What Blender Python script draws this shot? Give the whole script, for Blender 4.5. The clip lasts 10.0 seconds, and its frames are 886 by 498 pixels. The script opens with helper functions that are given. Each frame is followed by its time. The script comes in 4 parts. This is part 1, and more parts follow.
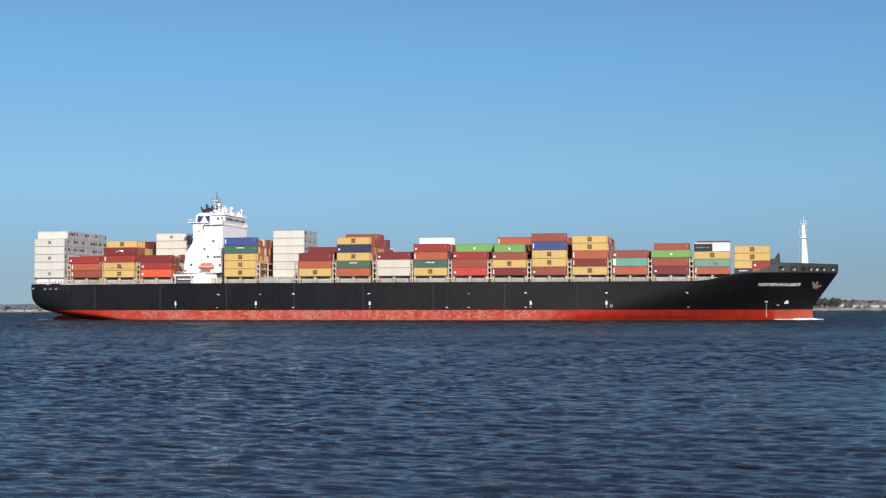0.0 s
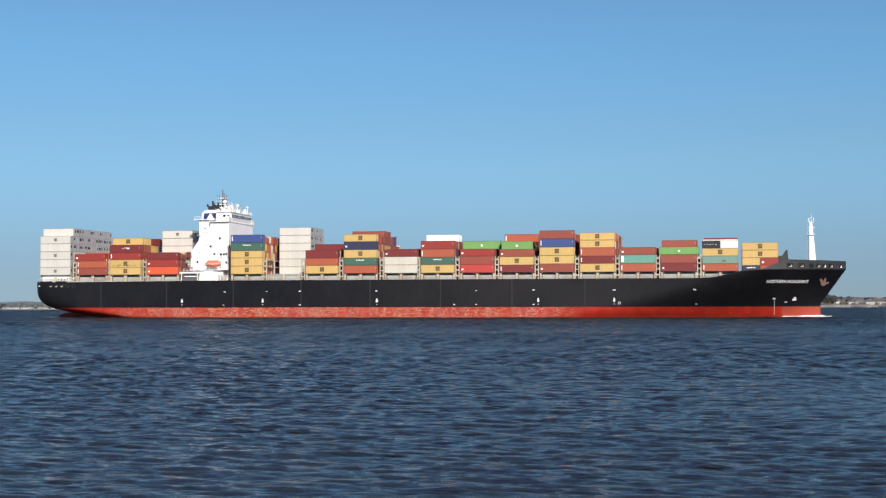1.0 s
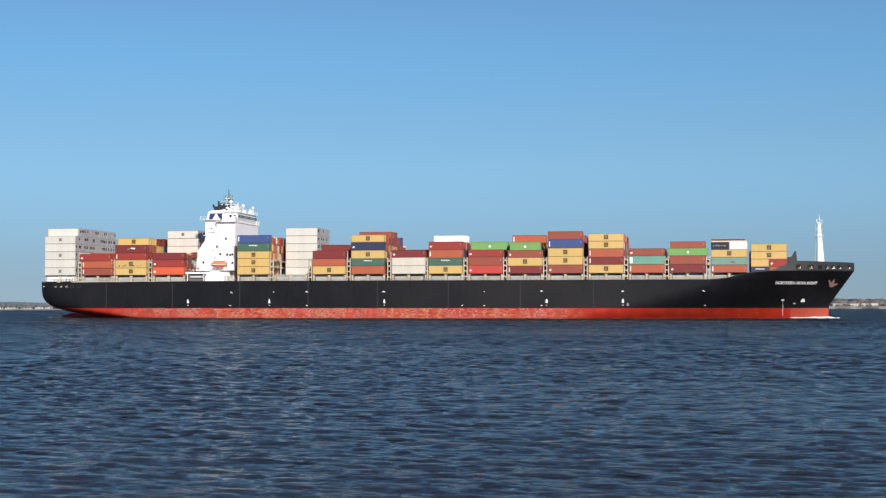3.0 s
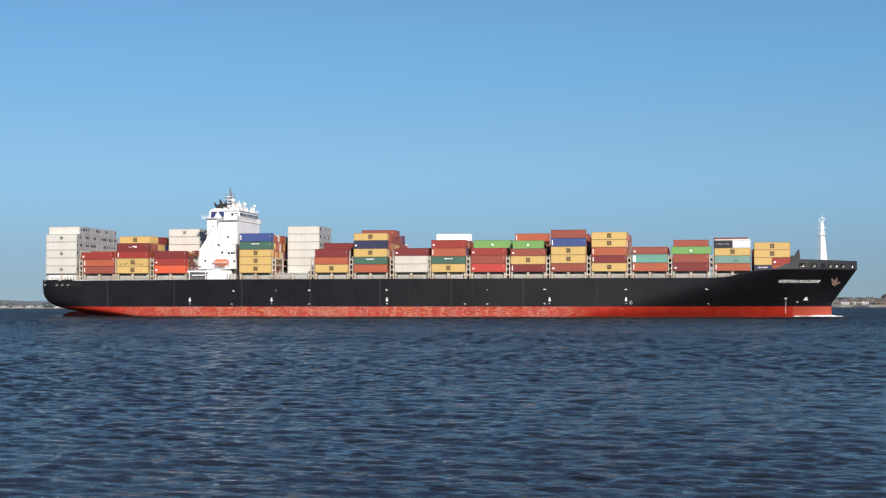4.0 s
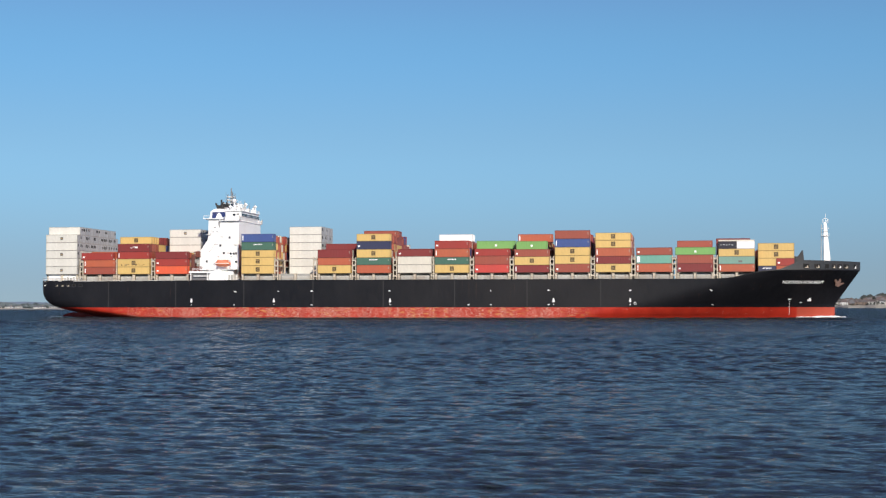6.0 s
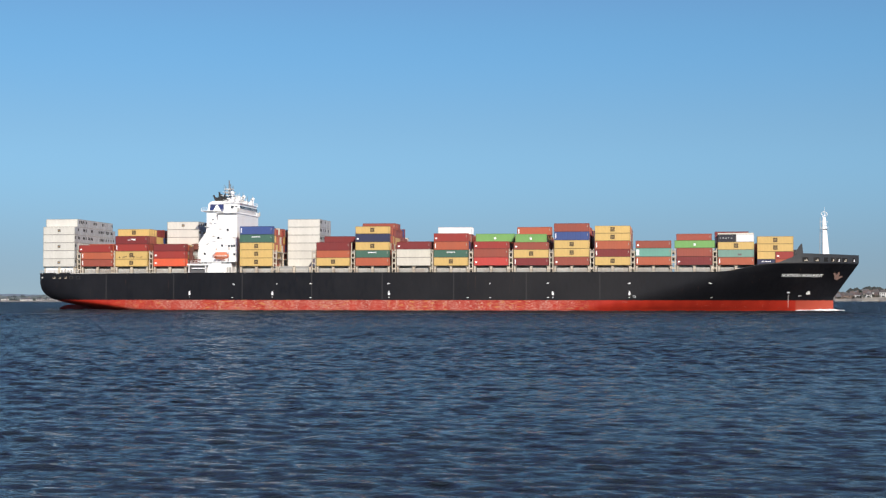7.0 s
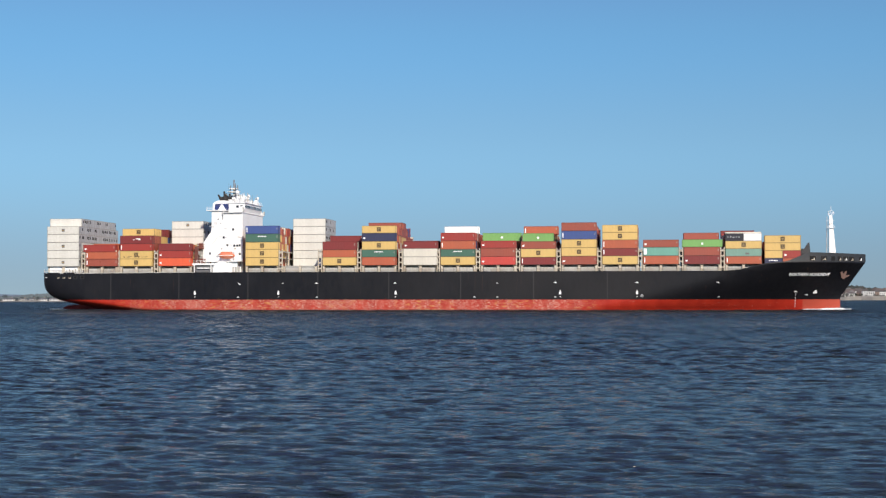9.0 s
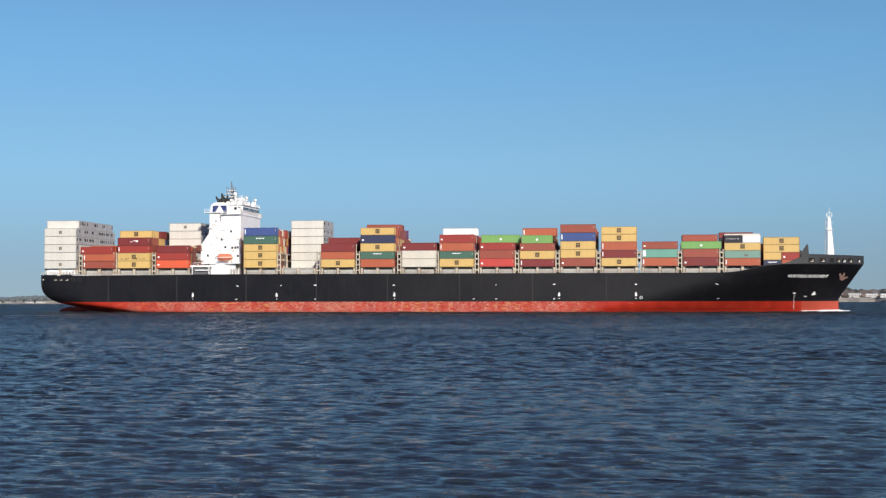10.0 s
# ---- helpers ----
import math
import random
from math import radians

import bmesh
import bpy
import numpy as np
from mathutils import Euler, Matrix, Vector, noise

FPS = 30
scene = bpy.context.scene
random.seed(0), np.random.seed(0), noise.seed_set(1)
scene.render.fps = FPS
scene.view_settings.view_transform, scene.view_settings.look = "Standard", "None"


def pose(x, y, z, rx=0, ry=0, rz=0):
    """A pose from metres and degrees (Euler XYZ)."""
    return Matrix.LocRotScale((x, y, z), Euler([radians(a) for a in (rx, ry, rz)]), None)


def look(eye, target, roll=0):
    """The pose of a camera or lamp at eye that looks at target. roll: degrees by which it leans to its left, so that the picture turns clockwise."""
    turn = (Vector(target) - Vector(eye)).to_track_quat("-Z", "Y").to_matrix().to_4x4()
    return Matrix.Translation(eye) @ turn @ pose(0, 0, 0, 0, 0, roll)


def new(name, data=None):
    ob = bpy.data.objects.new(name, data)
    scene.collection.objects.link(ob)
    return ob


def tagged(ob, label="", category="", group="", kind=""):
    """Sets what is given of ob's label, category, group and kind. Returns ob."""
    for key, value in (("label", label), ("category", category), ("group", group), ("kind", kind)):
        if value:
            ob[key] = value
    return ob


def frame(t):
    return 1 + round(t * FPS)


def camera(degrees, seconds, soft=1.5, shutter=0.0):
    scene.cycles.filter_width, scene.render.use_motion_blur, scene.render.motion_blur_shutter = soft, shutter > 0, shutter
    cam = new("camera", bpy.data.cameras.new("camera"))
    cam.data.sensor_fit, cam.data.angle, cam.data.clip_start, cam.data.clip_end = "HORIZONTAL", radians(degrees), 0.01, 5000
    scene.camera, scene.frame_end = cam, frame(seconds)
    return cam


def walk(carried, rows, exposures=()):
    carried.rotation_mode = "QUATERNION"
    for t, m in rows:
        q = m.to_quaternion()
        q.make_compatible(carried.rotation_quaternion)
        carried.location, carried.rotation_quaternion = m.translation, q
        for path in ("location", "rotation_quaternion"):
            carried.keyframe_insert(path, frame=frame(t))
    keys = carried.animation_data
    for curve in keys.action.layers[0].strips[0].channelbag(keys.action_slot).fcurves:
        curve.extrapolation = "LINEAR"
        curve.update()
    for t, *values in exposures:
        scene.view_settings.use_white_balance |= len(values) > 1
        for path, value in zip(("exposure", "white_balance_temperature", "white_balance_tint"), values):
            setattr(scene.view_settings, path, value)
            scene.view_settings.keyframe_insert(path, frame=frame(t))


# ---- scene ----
# Distances in metres. The ship travels along +X; the camera stands at the origin, 4.2 m above the water.
cam = camera(32.98, 10.0, soft=1.3)
EYE_Z = 4.21
CAMERA_ROWS = (  # seconds, heading, tilt, roll
    (0.0, -10.969, 2.277, -0.064),
    (0.5, -10.840, 2.208, -0.116),
    (1.0, -10.813, 2.170, -0.110),
    (1.5, -10.853, 2.175, -0.110),
    (2.0, -10.792, 2.199, -0.054),
    (2.5, -10.551, 2.183, -0.014),
    (2.7, -10.410, 2.210, -0.015),
    (3.8, -9.985, 2.160, -0.020),
    (4.0, -9.915, 2.145, -0.020),
    (4.5, -9.718, 2.131, -0.048),
    (5.0, -9.606, 2.174, -0.039),
    (5.5, -9.396, 2.182, -0.037),
    (5.7, -9.313, 2.210, -0.035),
    (6.8, -8.766, 1.943, 0.025),
    (7.0, -8.694, 1.901, 0.045),
    (7.5, -8.568, 1.877, -0.004),
    (8.0, -8.493, 1.891, 0.051),
    (8.5, -8.263, 1.941, -0.072),
    (9.0, -8.075, 1.880, -0.037),
    (9.5, -7.936, 1.899, -0.093),
    (10.0, -7.587, 1.955, -0.077),
)
walk(cam, [(t, pose(0, 0, EYE_Z, 90 + tilt, 0, -head) @ pose(0, 0, 0, 0, 0, roll))
           for t, head, tilt, roll in CAMERA_ROWS])

SHIP_X, SHIP_Y, SHIP_SPEED = -258.8, 540.9, 4.1
SHIP_START = pose(SHIP_X, SHIP_Y, 0)

# ---- light ----
SUN_AZIMUTH, SUN_ELEVATION = 151.0, 31.0
world = bpy.data.worlds.new("world")
scene.world = world
world.use_nodes = True
wn = world.node_tree
sky = wn.nodes.new("ShaderNodeTexSky")
sky.sky_type = "NISHITA"
sky.sun_disc = False
sky.sun_elevation, sky.sun_rotation = radians(SUN_ELEVATION), radians(SUN_AZIMUTH)
sky.altitude, sky.air_density, sky.dust_density, sky.ozone_density = 0, 1.0, 0.8, 3.0
# clear, haze-free air: the band at the horizon is thin, and the blue sets in low down
way, lift, unit = wn.nodes.new("ShaderNodeTexCoord"), wn.nodes.new("ShaderNodeVectorMath"), wn.nodes.new("ShaderNodeVectorMath")
lift.operation, unit.operation = "ADD", "NORMALIZE"
lift.inputs[1].default_value = (0, 0, 0.105)
wn.links.new(way.outputs["Generated"], lift.inputs[0])
wn.links.new(lift.outputs[0], unit.inputs[0])
wn.links.new(unit.outputs[0], sky.inputs["Vector"])
tint = wn.nodes.new("ShaderNodeMix")
tint.data_type, tint.blend_type = "RGBA", "MULTIPLY"
tint.inputs[0].default_value = 1.0
# thin grey haze low down, deeper blue above it
height, haze = wn.nodes.new("ShaderNodeSeparateXYZ"), wn.nodes.new("ShaderNodeValToRGB")
wn.links.new(way.outputs["Generated"], height.inputs[0])
wn.links.new(height.outputs["Z"], haze.inputs["Fac"])
haze.color_ramp.interpolation = "EASE"
for k, (at, c) in enumerate(((0.0, (0.555, 0.53, 0.52)), (0.10, (0.72, 0.88, 0.87)), (0.17, (0.65, 0.93, 0.98)), (0.27, (0.72, 0.74, 0.90)), (0.40, (0.84, 0.62, 0.87)))):
    stop = haze.color_ramp.elements[k] if k < 2 else haze.color_ramp.elements.new(at)
    stop.position, stop.color = at, (*c, 1)
wn.links.new(haze.outputs["Color"], tint.inputs[7])
wn.links.new(sky.outputs["Color"], tint.inputs[6])
wn.links.new(tint.outputs[2], wn.nodes["Background"].inputs["Color"])
wn.nodes["Background"].inputs["Strength"].default_value = 0.118

sun_data = bpy.data.lights.new("sun", "SUN")
sun_data.energy, sun_data.angle, sun_data.color = 4.4, radians(0.53), (1.0, 0.925, 0.80)
sun = new("sun", sun_data)
az, el = radians(SUN_AZIMUTH), radians(SUN_ELEVATION)
SUN_WAY = Vector((math.sin(az) * math.cos(el), math.cos(az) * math.cos(el), math.sin(el)))
sun.matrix_world = look(SUN_WAY * 300, (0, 0, 0))
scene.view_settings.exposure = 0.16


# ---- materials ----
def material(name, colour, rough=0.5, metal=0.0, vary=0.15, grain=4.0, stain=0.25, bump=0.0, island=0.0, soil=(0.12, 0.09, 0.07), stretch=(1, 1, 1)):
    """A painted or natural surface: base colour with grain, larger stains, and a tone of its own per object."""
    m = bpy.data.materials.new(name)
    m.use_nodes = True
    nt = m.node_tree
    N, L = nt.nodes.new, nt.links.new
    bsdf = nt.nodes["Principled BSDF"]
    tex = N("ShaderNodeTexCoord")
    mp = N("ShaderNodeMapping")
    mp.inputs["Scale"].default_value = stretch
    L(tex.outputs["Object"], mp.inputs["Vector"])
    fine, broad = N("ShaderNodeTexNoise"), N("ShaderNodeTexNoise")
    fine.inputs["Scale"].default_value, fine.inputs["Detail"].default_value = grain, 6
    broad.inputs["Scale"].default_value, broad.inputs["Detail"].default_value = grain / 7, 4
    for n in (fine, broad):
        L(mp.outputs[0], n.inputs["Vector"])
    info = N("ShaderNodeObjectInfo")
    rgb = N("ShaderNodeRGB")
    rgb.outputs[0].default_value = (*colour, 1)
    hsv = N("ShaderNodeHueSaturation")
    L(rgb.outputs[0], hsv.inputs["Color"])
    val = N("ShaderNodeMapRange")
    val.inputs["To Min"].default_value, val.inputs["To Max"].default_value = 1 - vary, 1 + vary
    L(info.outputs["Random"], val.inputs["Value"])
    mul = N("ShaderNodeMath")
    mul.operation = "MULTIPLY"
    g = N("ShaderNodeMapRange")
    g.inputs["To Min"].default_value, g.inputs["To Max"].default_value = 1 - vary, 1 + vary
    g.inputs["From Min"].default_value, g.inputs["From Max"].default_value = 0.3, 0.7
    L(fine.outputs["Fac"], g.inputs["Value"])
    L(val.outputs[0], mul.inputs[0])
    L(g.outputs[0], mul.inputs[1])
    L(mul.outputs[0], hsv.inputs["Value"])
    mix = N("ShaderNodeMix")
    mix.data_type = "RGBA"
    ramp = N("ShaderNodeMapRange")
    ramp.inputs["From Min"].default_value, ramp.inputs["From Max"].default_value = 0.5, 0.75
    ramp.inputs["To Max"].default_value = stain
    L(broad.outputs["Fac"], ramp.inputs["Value"])
    L(ramp.outputs[0], mix.inputs[0])
    L(hsv.outputs[0], mix.inputs[6])
    mix.inputs[7].default_value = (*soil, 1)
    L(mix.outputs[2], bsdf.inputs["Base Color"])
    bsdf.inputs["Roughness"].default_value, bsdf.inputs["Metallic"].default_value = rough, metal
    if bump:
        b = N("ShaderNodeBump")
        b.inputs["Strength"].default_value, b.inputs["Distance"].default_value = 0.6, bump
        L(fine.outputs["Fac"], b.inputs["Height"])
        L(b.outputs[0], bsdf.inputs["Normal"])
    return m


def hull_material():
    """Black topsides above worn red antifouling, parted at the painted line 3.7 m above the water."""
    m = bpy.data.materials.new("hull_paint")
    m.use_nodes = True
    nt = m.node_tree
    N, L = nt.nodes.new, nt.links.new
    bsdf = nt.nodes["Principled BSDF"]
    tex = N("ShaderNodeTexCoord")
    sep = N("ShaderNodeSeparateXYZ")
    L(tex.outputs["Object"], sep.inputs[0])

    def noise_at(scale, stretch, detail=5):
        mp = N("ShaderNodeMapping")
        mp.inputs["Scale"].default_value = stretch
        L(tex.outputs["Object"], mp.inputs["Vector"])
        n = N("ShaderNodeTexNoise")
        n.inputs["Scale"].default_value, n.inputs["Detail"].default_value = scale, detail
        L(mp.outputs[0], n.inputs["Vector"])
        return n.outputs["Fac"]

    def ramp(value, lo, hi, a=0.0, b=1.0):
        r = N("ShaderNodeMapRange")
        for key, v in (("From Min", lo), ("From Max", hi), ("To Min", a), ("To Max", b)):
            r.inputs[key].default_value = v
        L(value, r.inputs["Value"])
        return r.outputs[0]

    def times(a, b):
        r = N("ShaderNodeMath")
        r.operation = "MULTIPLY"
        L(a, r.inputs[0])
        L(b, r.inputs[1])
        return r.outputs[0]

    def blend(fac, a, b):
        x = N("ShaderNodeMix")
        x.data_type = "RGBA"
        L(fac, x.inputs[0])
        for slot, c in ((6, a), (7, b)):
            if isinstance(c, tuple):
                x.inputs[slot].default_value = (*c, 1)
            else:
                L(c, x.inputs[slot])
        return x.outputs[2]

    # topsides: faded streaks running down, plate seams along and across
    black = blend(ramp(noise_at(0.35, (1, 1, 0.6)), 0.3, 0.8), (0.0046, 0.0048, 0.0070), (0.0082, 0.0084, 0.0108))
    # grey fading amidships; stopping before the bow paints in the shade of its flare
    worn = times(ramp(sep.outputs["X"], 95, 190), ramp(sep.outputs["X"], 235, 205))
    black = blend(times(worn, ramp(noise_at(0.05, (1, 1, 0.8)), 0.3, 0.6, 0.35, 0.75)), black, (0.0215, 0.0195, 0.0195))
    black = blend(ramp(noise_at(0.06, (1, 1, 0.6)), 0.5, 0.75, 0, 0.45), black, (0.021, 0.0205, 0.0225))
    wave = N("ShaderNodeTexWave")
    wave.wave_type, wave.bands_direction = "BANDS", "X"
    wave.inputs["Scale"].default_value, wave.inputs["Phase Offset"].default_value = 0.01227, 2.99
    L(tex.outputs["Object"], wave.inputs["Vector"])
    black = blend(times(ramp(wave.outputs["Fac"], 0.9993, 0.9998, 0, 0.4), ramp(sep.outputs["X"], 225, 200)), black, (0.07, 0.068, 0.065))
    # rust weeps below the deck edge
    weep = times(ramp(noise_at(1.2, (1, 1, 0.05)), 0.62, 0.75), ramp(noise_at(0.12, (1, 1, 1)), 0.5, 0.6))
    black = blend(times(weep, ramp(sep.outputs["Z"], 5, 13, 0.1, 0.5)), black, (0.12, 0.06, 0.035))
    # red: scuffed to pale primer and ochre along the parallel body
    red = blend(ramp(noise_at(0.25, (1, 1, 0.6)), 0.3, 0.7), (0.31, 0.018, 0.009), (0.43, 0.031, 0.014))
    body = times(ramp(sep.outputs["X"], 24, 56), ramp(sep.outputs["X"], 205, 190))
    patch = ramp(noise_at(0.16, (1, 1, 0.8)), 0.42, 0.6)
    scuff = times(times(ramp(noise_at(3.0, (0.3, 1, 1.6), 8), 0.5, 0.64), patch), body)
    red = blend(ramp(times(ramp(noise_at(0.9, (0.5, 1, 1.6), 6), 0.4, 0.62), body), 0, 1, 0.0, 0.36), red, (0.52, 0.16, 0.12))
    red = blend(ramp(scuff, 0, 1, 0, 0.7), red, (0.62, 0.36, 0.27))
    ochre = times(times(ramp(noise_at(1.1, (0.4, 1, 1.6), 8), 0.54, 0.63), ramp(noise_at(0.06, (1, 1, 1)), 0.42, 0.52)), body)
    red = blend(ramp(ochre, 0, 1, 0, 0.8), red, (0.52, 0.26, 0.08))
    pale = times(times(ramp(noise_at(3.4, (0.3, 1, 1.7), 8), 0.53, 0.61), ramp(noise_at(0.3, (1, 1, 0.5)), 0.42, 0.52)), body)
    red = blend(ramp(pale, 0, 1, 0, 0.7), red, (0.60, 0.47, 0.38))
    few = times(ramp(noise_at(1.6, (0.2, 1, 2.4), 8), 0.69, 0.73), ramp(sep.outputs["X"], 195, 210))
    red = blend(ramp(few, 0, 1, 0, 0.7), red, (0.60, 0.42, 0.36))
    # paler red round the forefoot
    red = blend(ramp(sep.outputs["X"], 272.5, 273.0, 0, 0.75), red, (0.37, 0.075, 0.045))
    # wet, weedy band at the water
    red = blend(times(ramp(sep.outputs["Z"], 0.5, 0.1, 0, 0.6), ramp(noise_at(0.6, (1, 1, 1)), 0.3, 0.6)), red, (0.10, 0.03, 0.02))
    line = N("ShaderNodeMath")
    line.operation = "ADD"
    L(sep.outputs["Z"], line.inputs[0])
    L(ramp(noise_at(1.5, (1, 1, 0.2)), 0.3, 0.7, -0.07, 0.07), line.inputs[1])
    L(blend(ramp(line.outputs[0], 3.66, 3.72), red, black), bsdf.inputs["Base Color"])
    L(ramp(noise_at(0.9, (1, 1, 0.4)), 0.3, 0.7, 0.38, 0.6), bsdf.inputs["Roughness"])
    bsdf.inputs["Specular IOR Level"].default_value = 0.3
    # plates dished between frames
    dish = N("ShaderNodeBump")
    dish.inputs["Strength"].default_value, dish.inputs["Distance"].default_value = 0.35, 0.06
    L(noise_at(0.35, (1, 1, 1.4), 2), dish.inputs["Height"])
    L(dish.outputs[0], bsdf.inputs["Normal"])
    return m


def water_material():
    """Silty estuary water: a dim brown-green body under a sharp surface; ripples finer than the mesh are relief, and
    far off, where they are too small to tell apart, roughness."""
    m = bpy.data.materials.new("sea_water")
    m.use_nodes = True
    nt = m.node_tree
    N, L = nt.nodes.new, nt.links.new
    bsdf = nt.nodes["Principled BSDF"]
    bsdf.inputs["IOR"].default_value = 1.333
    tex = N("ShaderNodeTexCoord")
    far, rough = N("ShaderNodeVectorMath"), N("ShaderNodeMapRange")
    far.operation = "LENGTH"
    L(tex.outputs["Object"], far.inputs[0])
    for key, v in (("From Min", 60), ("From Max", 500), ("To Min", 0.12), ("To Max", 0.30)):
        rough.inputs[key].default_value = v
    L(far.outputs["Value"], rough.inputs["Value"])
    L(rough.outputs[0], bsdf.inputs["Roughness"])
    swell = N("ShaderNodeMapRange")
    for key, v in (("From Min", 50), ("From Max", 900), ("To Min", 0.9), ("To Max", 13.0)):
        swell.inputs[key].default_value = v
    L(far.outputs["Value"], swell.inputs["Value"])

    def noise_at(scale, stretch, detail, distort=0.0):
        mp = N("ShaderNodeMapping")
        mp.inputs["Scale"].default_value = stretch
        mp.inputs["Rotation"].default_value = (0, 0, radians(12))
        L(tex.outputs["Object"], mp.inputs["Vector"])
        n = N("ShaderNodeTexNoise")
        n.inputs["Scale"].default_value, n.inputs["Detail"].default_value, n.inputs["Distortion"].default_value = scale, detail, distort
        L(mp.outputs[0], n.inputs["Vector"])
        return n.outputs["Fac"]

    mix = N("ShaderNodeMix")
    mix.data_type = "RGBA"
    L(noise_at(0.05, (1, 0.5, 1), 4), mix.inputs[0])
    mix.inputs[6].default_value, mix.inputs[7].default_value = (0.0130, 0.0205, 0.0262, 1), (0.0200, 0.0288, 0.0350, 1)
    L(mix.outputs[2], bsdf.inputs["Base Color"])
    prior = None
    for scale, stretch, detail, dist in ((0.7, (0.6, 1.5, 1), 4, 0.26), (2.6, (0.6, 1.6, 1), 5, 0.29), (8.0, (0.5, 1.5, 1), 3, 0.04)):
        b = N("ShaderNodeBump")
        b.inputs["Strength"].default_value = 1.0
        reach = N("ShaderNodeMath")
        reach.operation = "MULTIPLY"
        reach.inputs[1].default_value = dist
        L(swell.outputs[0], reach.inputs[0])
        L(reach.outputs[0], b.inputs["Distance"])
        b.inputs["Filter Width"].default_value = 0.03
        L(noise_at(scale, stretch, detail, 0.3), b.inputs["Height"])
        if prior:
            L(prior.outputs[0], b.inputs["Normal"])
        prior = b
    L(prior.outputs[0], bsdf.inputs["Normal"])
    return m


WHITE = material("white_ship_paint", (0.88, 0.88, 0.86), 0.4, vary=0.03, grain=1.5, stain=0.12, soil=(0.5, 0.4, 0.3))
GLASS_DARK = material("tinted_window", (0.02, 0.025, 0.035), 0.08, vary=0.1, stain=0)
GREY = material("weathered_grey_steel", (0.43, 0.425, 0.395), 0.6, vary=0.12, grain=2, stain=0.45, soil=(0.22, 0.14, 0.09))
PALE = material("pale_stanchion_paint", (0.54, 0.475, 0.375), 0.6, vary=0.1, grain=2, stain=0.4, soil=(0.3, 0.17, 0.1))
DECK = material("deck_paint", (0.16, 0.08, 0.06), 0.7, vary=0.1, grain=0.6, stain=0.4)
HATCH = material("hatch_cover_paint", (0.30, 0.30, 0.28), 0.65, vary=0.1, grain=0.8, stain=0.45, soil=(0.16, 0.1, 0.07))
# lighter copy of the window glass, the sky's reflection put into its colour
BRIDGE_GLASS = material("sky_toned_bridge_glass", (0.12, 0.14, 0.17), 0.06, vary=0.5, stain=0)
MAST_GREY = material("dark_grey_mast_steel", (0.13, 0.13, 0.135), 0.5, vary=0.2)
SOOT = material("sooty_black", (0.02, 0.02, 0.02), 0.7, vary=0.2)
NAVY = material("navy_funnel_band", (0.02, 0.035, 0.13), 0.45, vary=0.1)
ORANGE = material("lifeboat_orange", (0.70, 0.22, 0.12), 0.4, vary=0.05, stain=0.2)
RUST = material("rusty_iron", (0.22, 0.135, 0.11), 0.8, vary=0.2, grain=3, stain=0.5, soil=(0.32, 0.22, 0.16))
DARK_RED = material("oxide_red_machinery", (0.16, 0.05, 0.035), 0.6, vary=0.2, stain=0.4)
MARK = material("white_hull_marking", (0.91, 0.91, 0.90), 0.5, vary=0.04, stain=0.1)
# near-black for plates that stand in for the shade inside openings
OPENING_SHADE = material("painted_opening_shade", (0.005, 0.005, 0.005), 0.9, vary=0.1)
BULWARK = material("weathered_black_bulwark", (0.028, 0.030, 0.033), 0.5, vary=0.15, grain=1.2, stain=0.3, soil=(0.1, 0.08, 0.07))
FOAM = material("sea_foam", (0.85, 0.88, 0.9), 0.8, vary=0.05, grain=3, stain=0.1, soil=(0.5, 0.55, 0.6), bump=0.1)
HULL, WATER = hull_material(), water_material()

BOX_COLOURS = {
    "white": ((0.64, 0.625, 0.565), "off-white"), "bright": ((0.86, 0.86, 0.86), "clean bright white"),
    "cream": ((0.64, 0.60, 0.51), "cream"),
    "yellow": ((0.63, 0.43, 0.15), "mustard-yellow"), "brown": ((0.3, 0.072, 0.045), "reddish-brown"),
    "orange": ((0.42, 0.105, 0.05), "faded orange-brown"), "red": ((0.32, 0.04, 0.03), "dull red"),
    "dark": ((0.205, 0.03, 0.028), "dark maroon"), "vivid": ((0.55, 0.065, 0.05), "bright red"),
    "flame": ((0.68, 0.11, 0.045), "orange-red"), "green": ((0.06, 0.14, 0.10), "dark green"),
    "lime": ((0.18, 0.38, 0.11), "light green"), "teal": ((0.15, 0.36, 0.285), "teal"),
    "sage": ((0.19, 0.33, 0.27), "pale sage-green"),
    "blue": ((0.05, 0.085, 0.25), "medium blue"), "navy": ((0.035, 0.04, 0.09), "navy-blue"),
    "black": ((0.02, 0.02, 0.03), "blackish navy"),
}
BOX_PAINT = {k: material(k + "_container_paint", c, 0.5, vary=0.055, grain=1.6, stain=0.16, soil=tuple(v * 0.5 + 0.03 for v in c), stretch=(1, 1, 0.35))
             for k, (c, _) in BOX_COLOURS.items()}
# frame colour darkened so the rails also carry the shadow gaps between tiers
FRAME_SHADE_PAINT = {k: material(k + "_container_shaded_frame_paint", tuple(v * 0.56 for v in c), 0.55, vary=0.1, grain=2, stain=0.3)
               for k, (c, _) in BOX_COLOURS.items()}
UNIT = material("grey_reefer_end_panel", (0.40, 0.41, 0.42), 0.45, vary=0.12, stain=0.2)
EMBLEM_GREY = material("grey_emblem_film", (0.16, 0.15, 0.14), 0.5, vary=0.1)
EMBLEM = material("brown_emblem_film", (0.10, 0.065, 0.03), 0.5, vary=0.1)
EMBLEM_LIGHT = material("tan_emblem_film", (0.34, 0.24, 0.1), 0.5, vary=0.1)


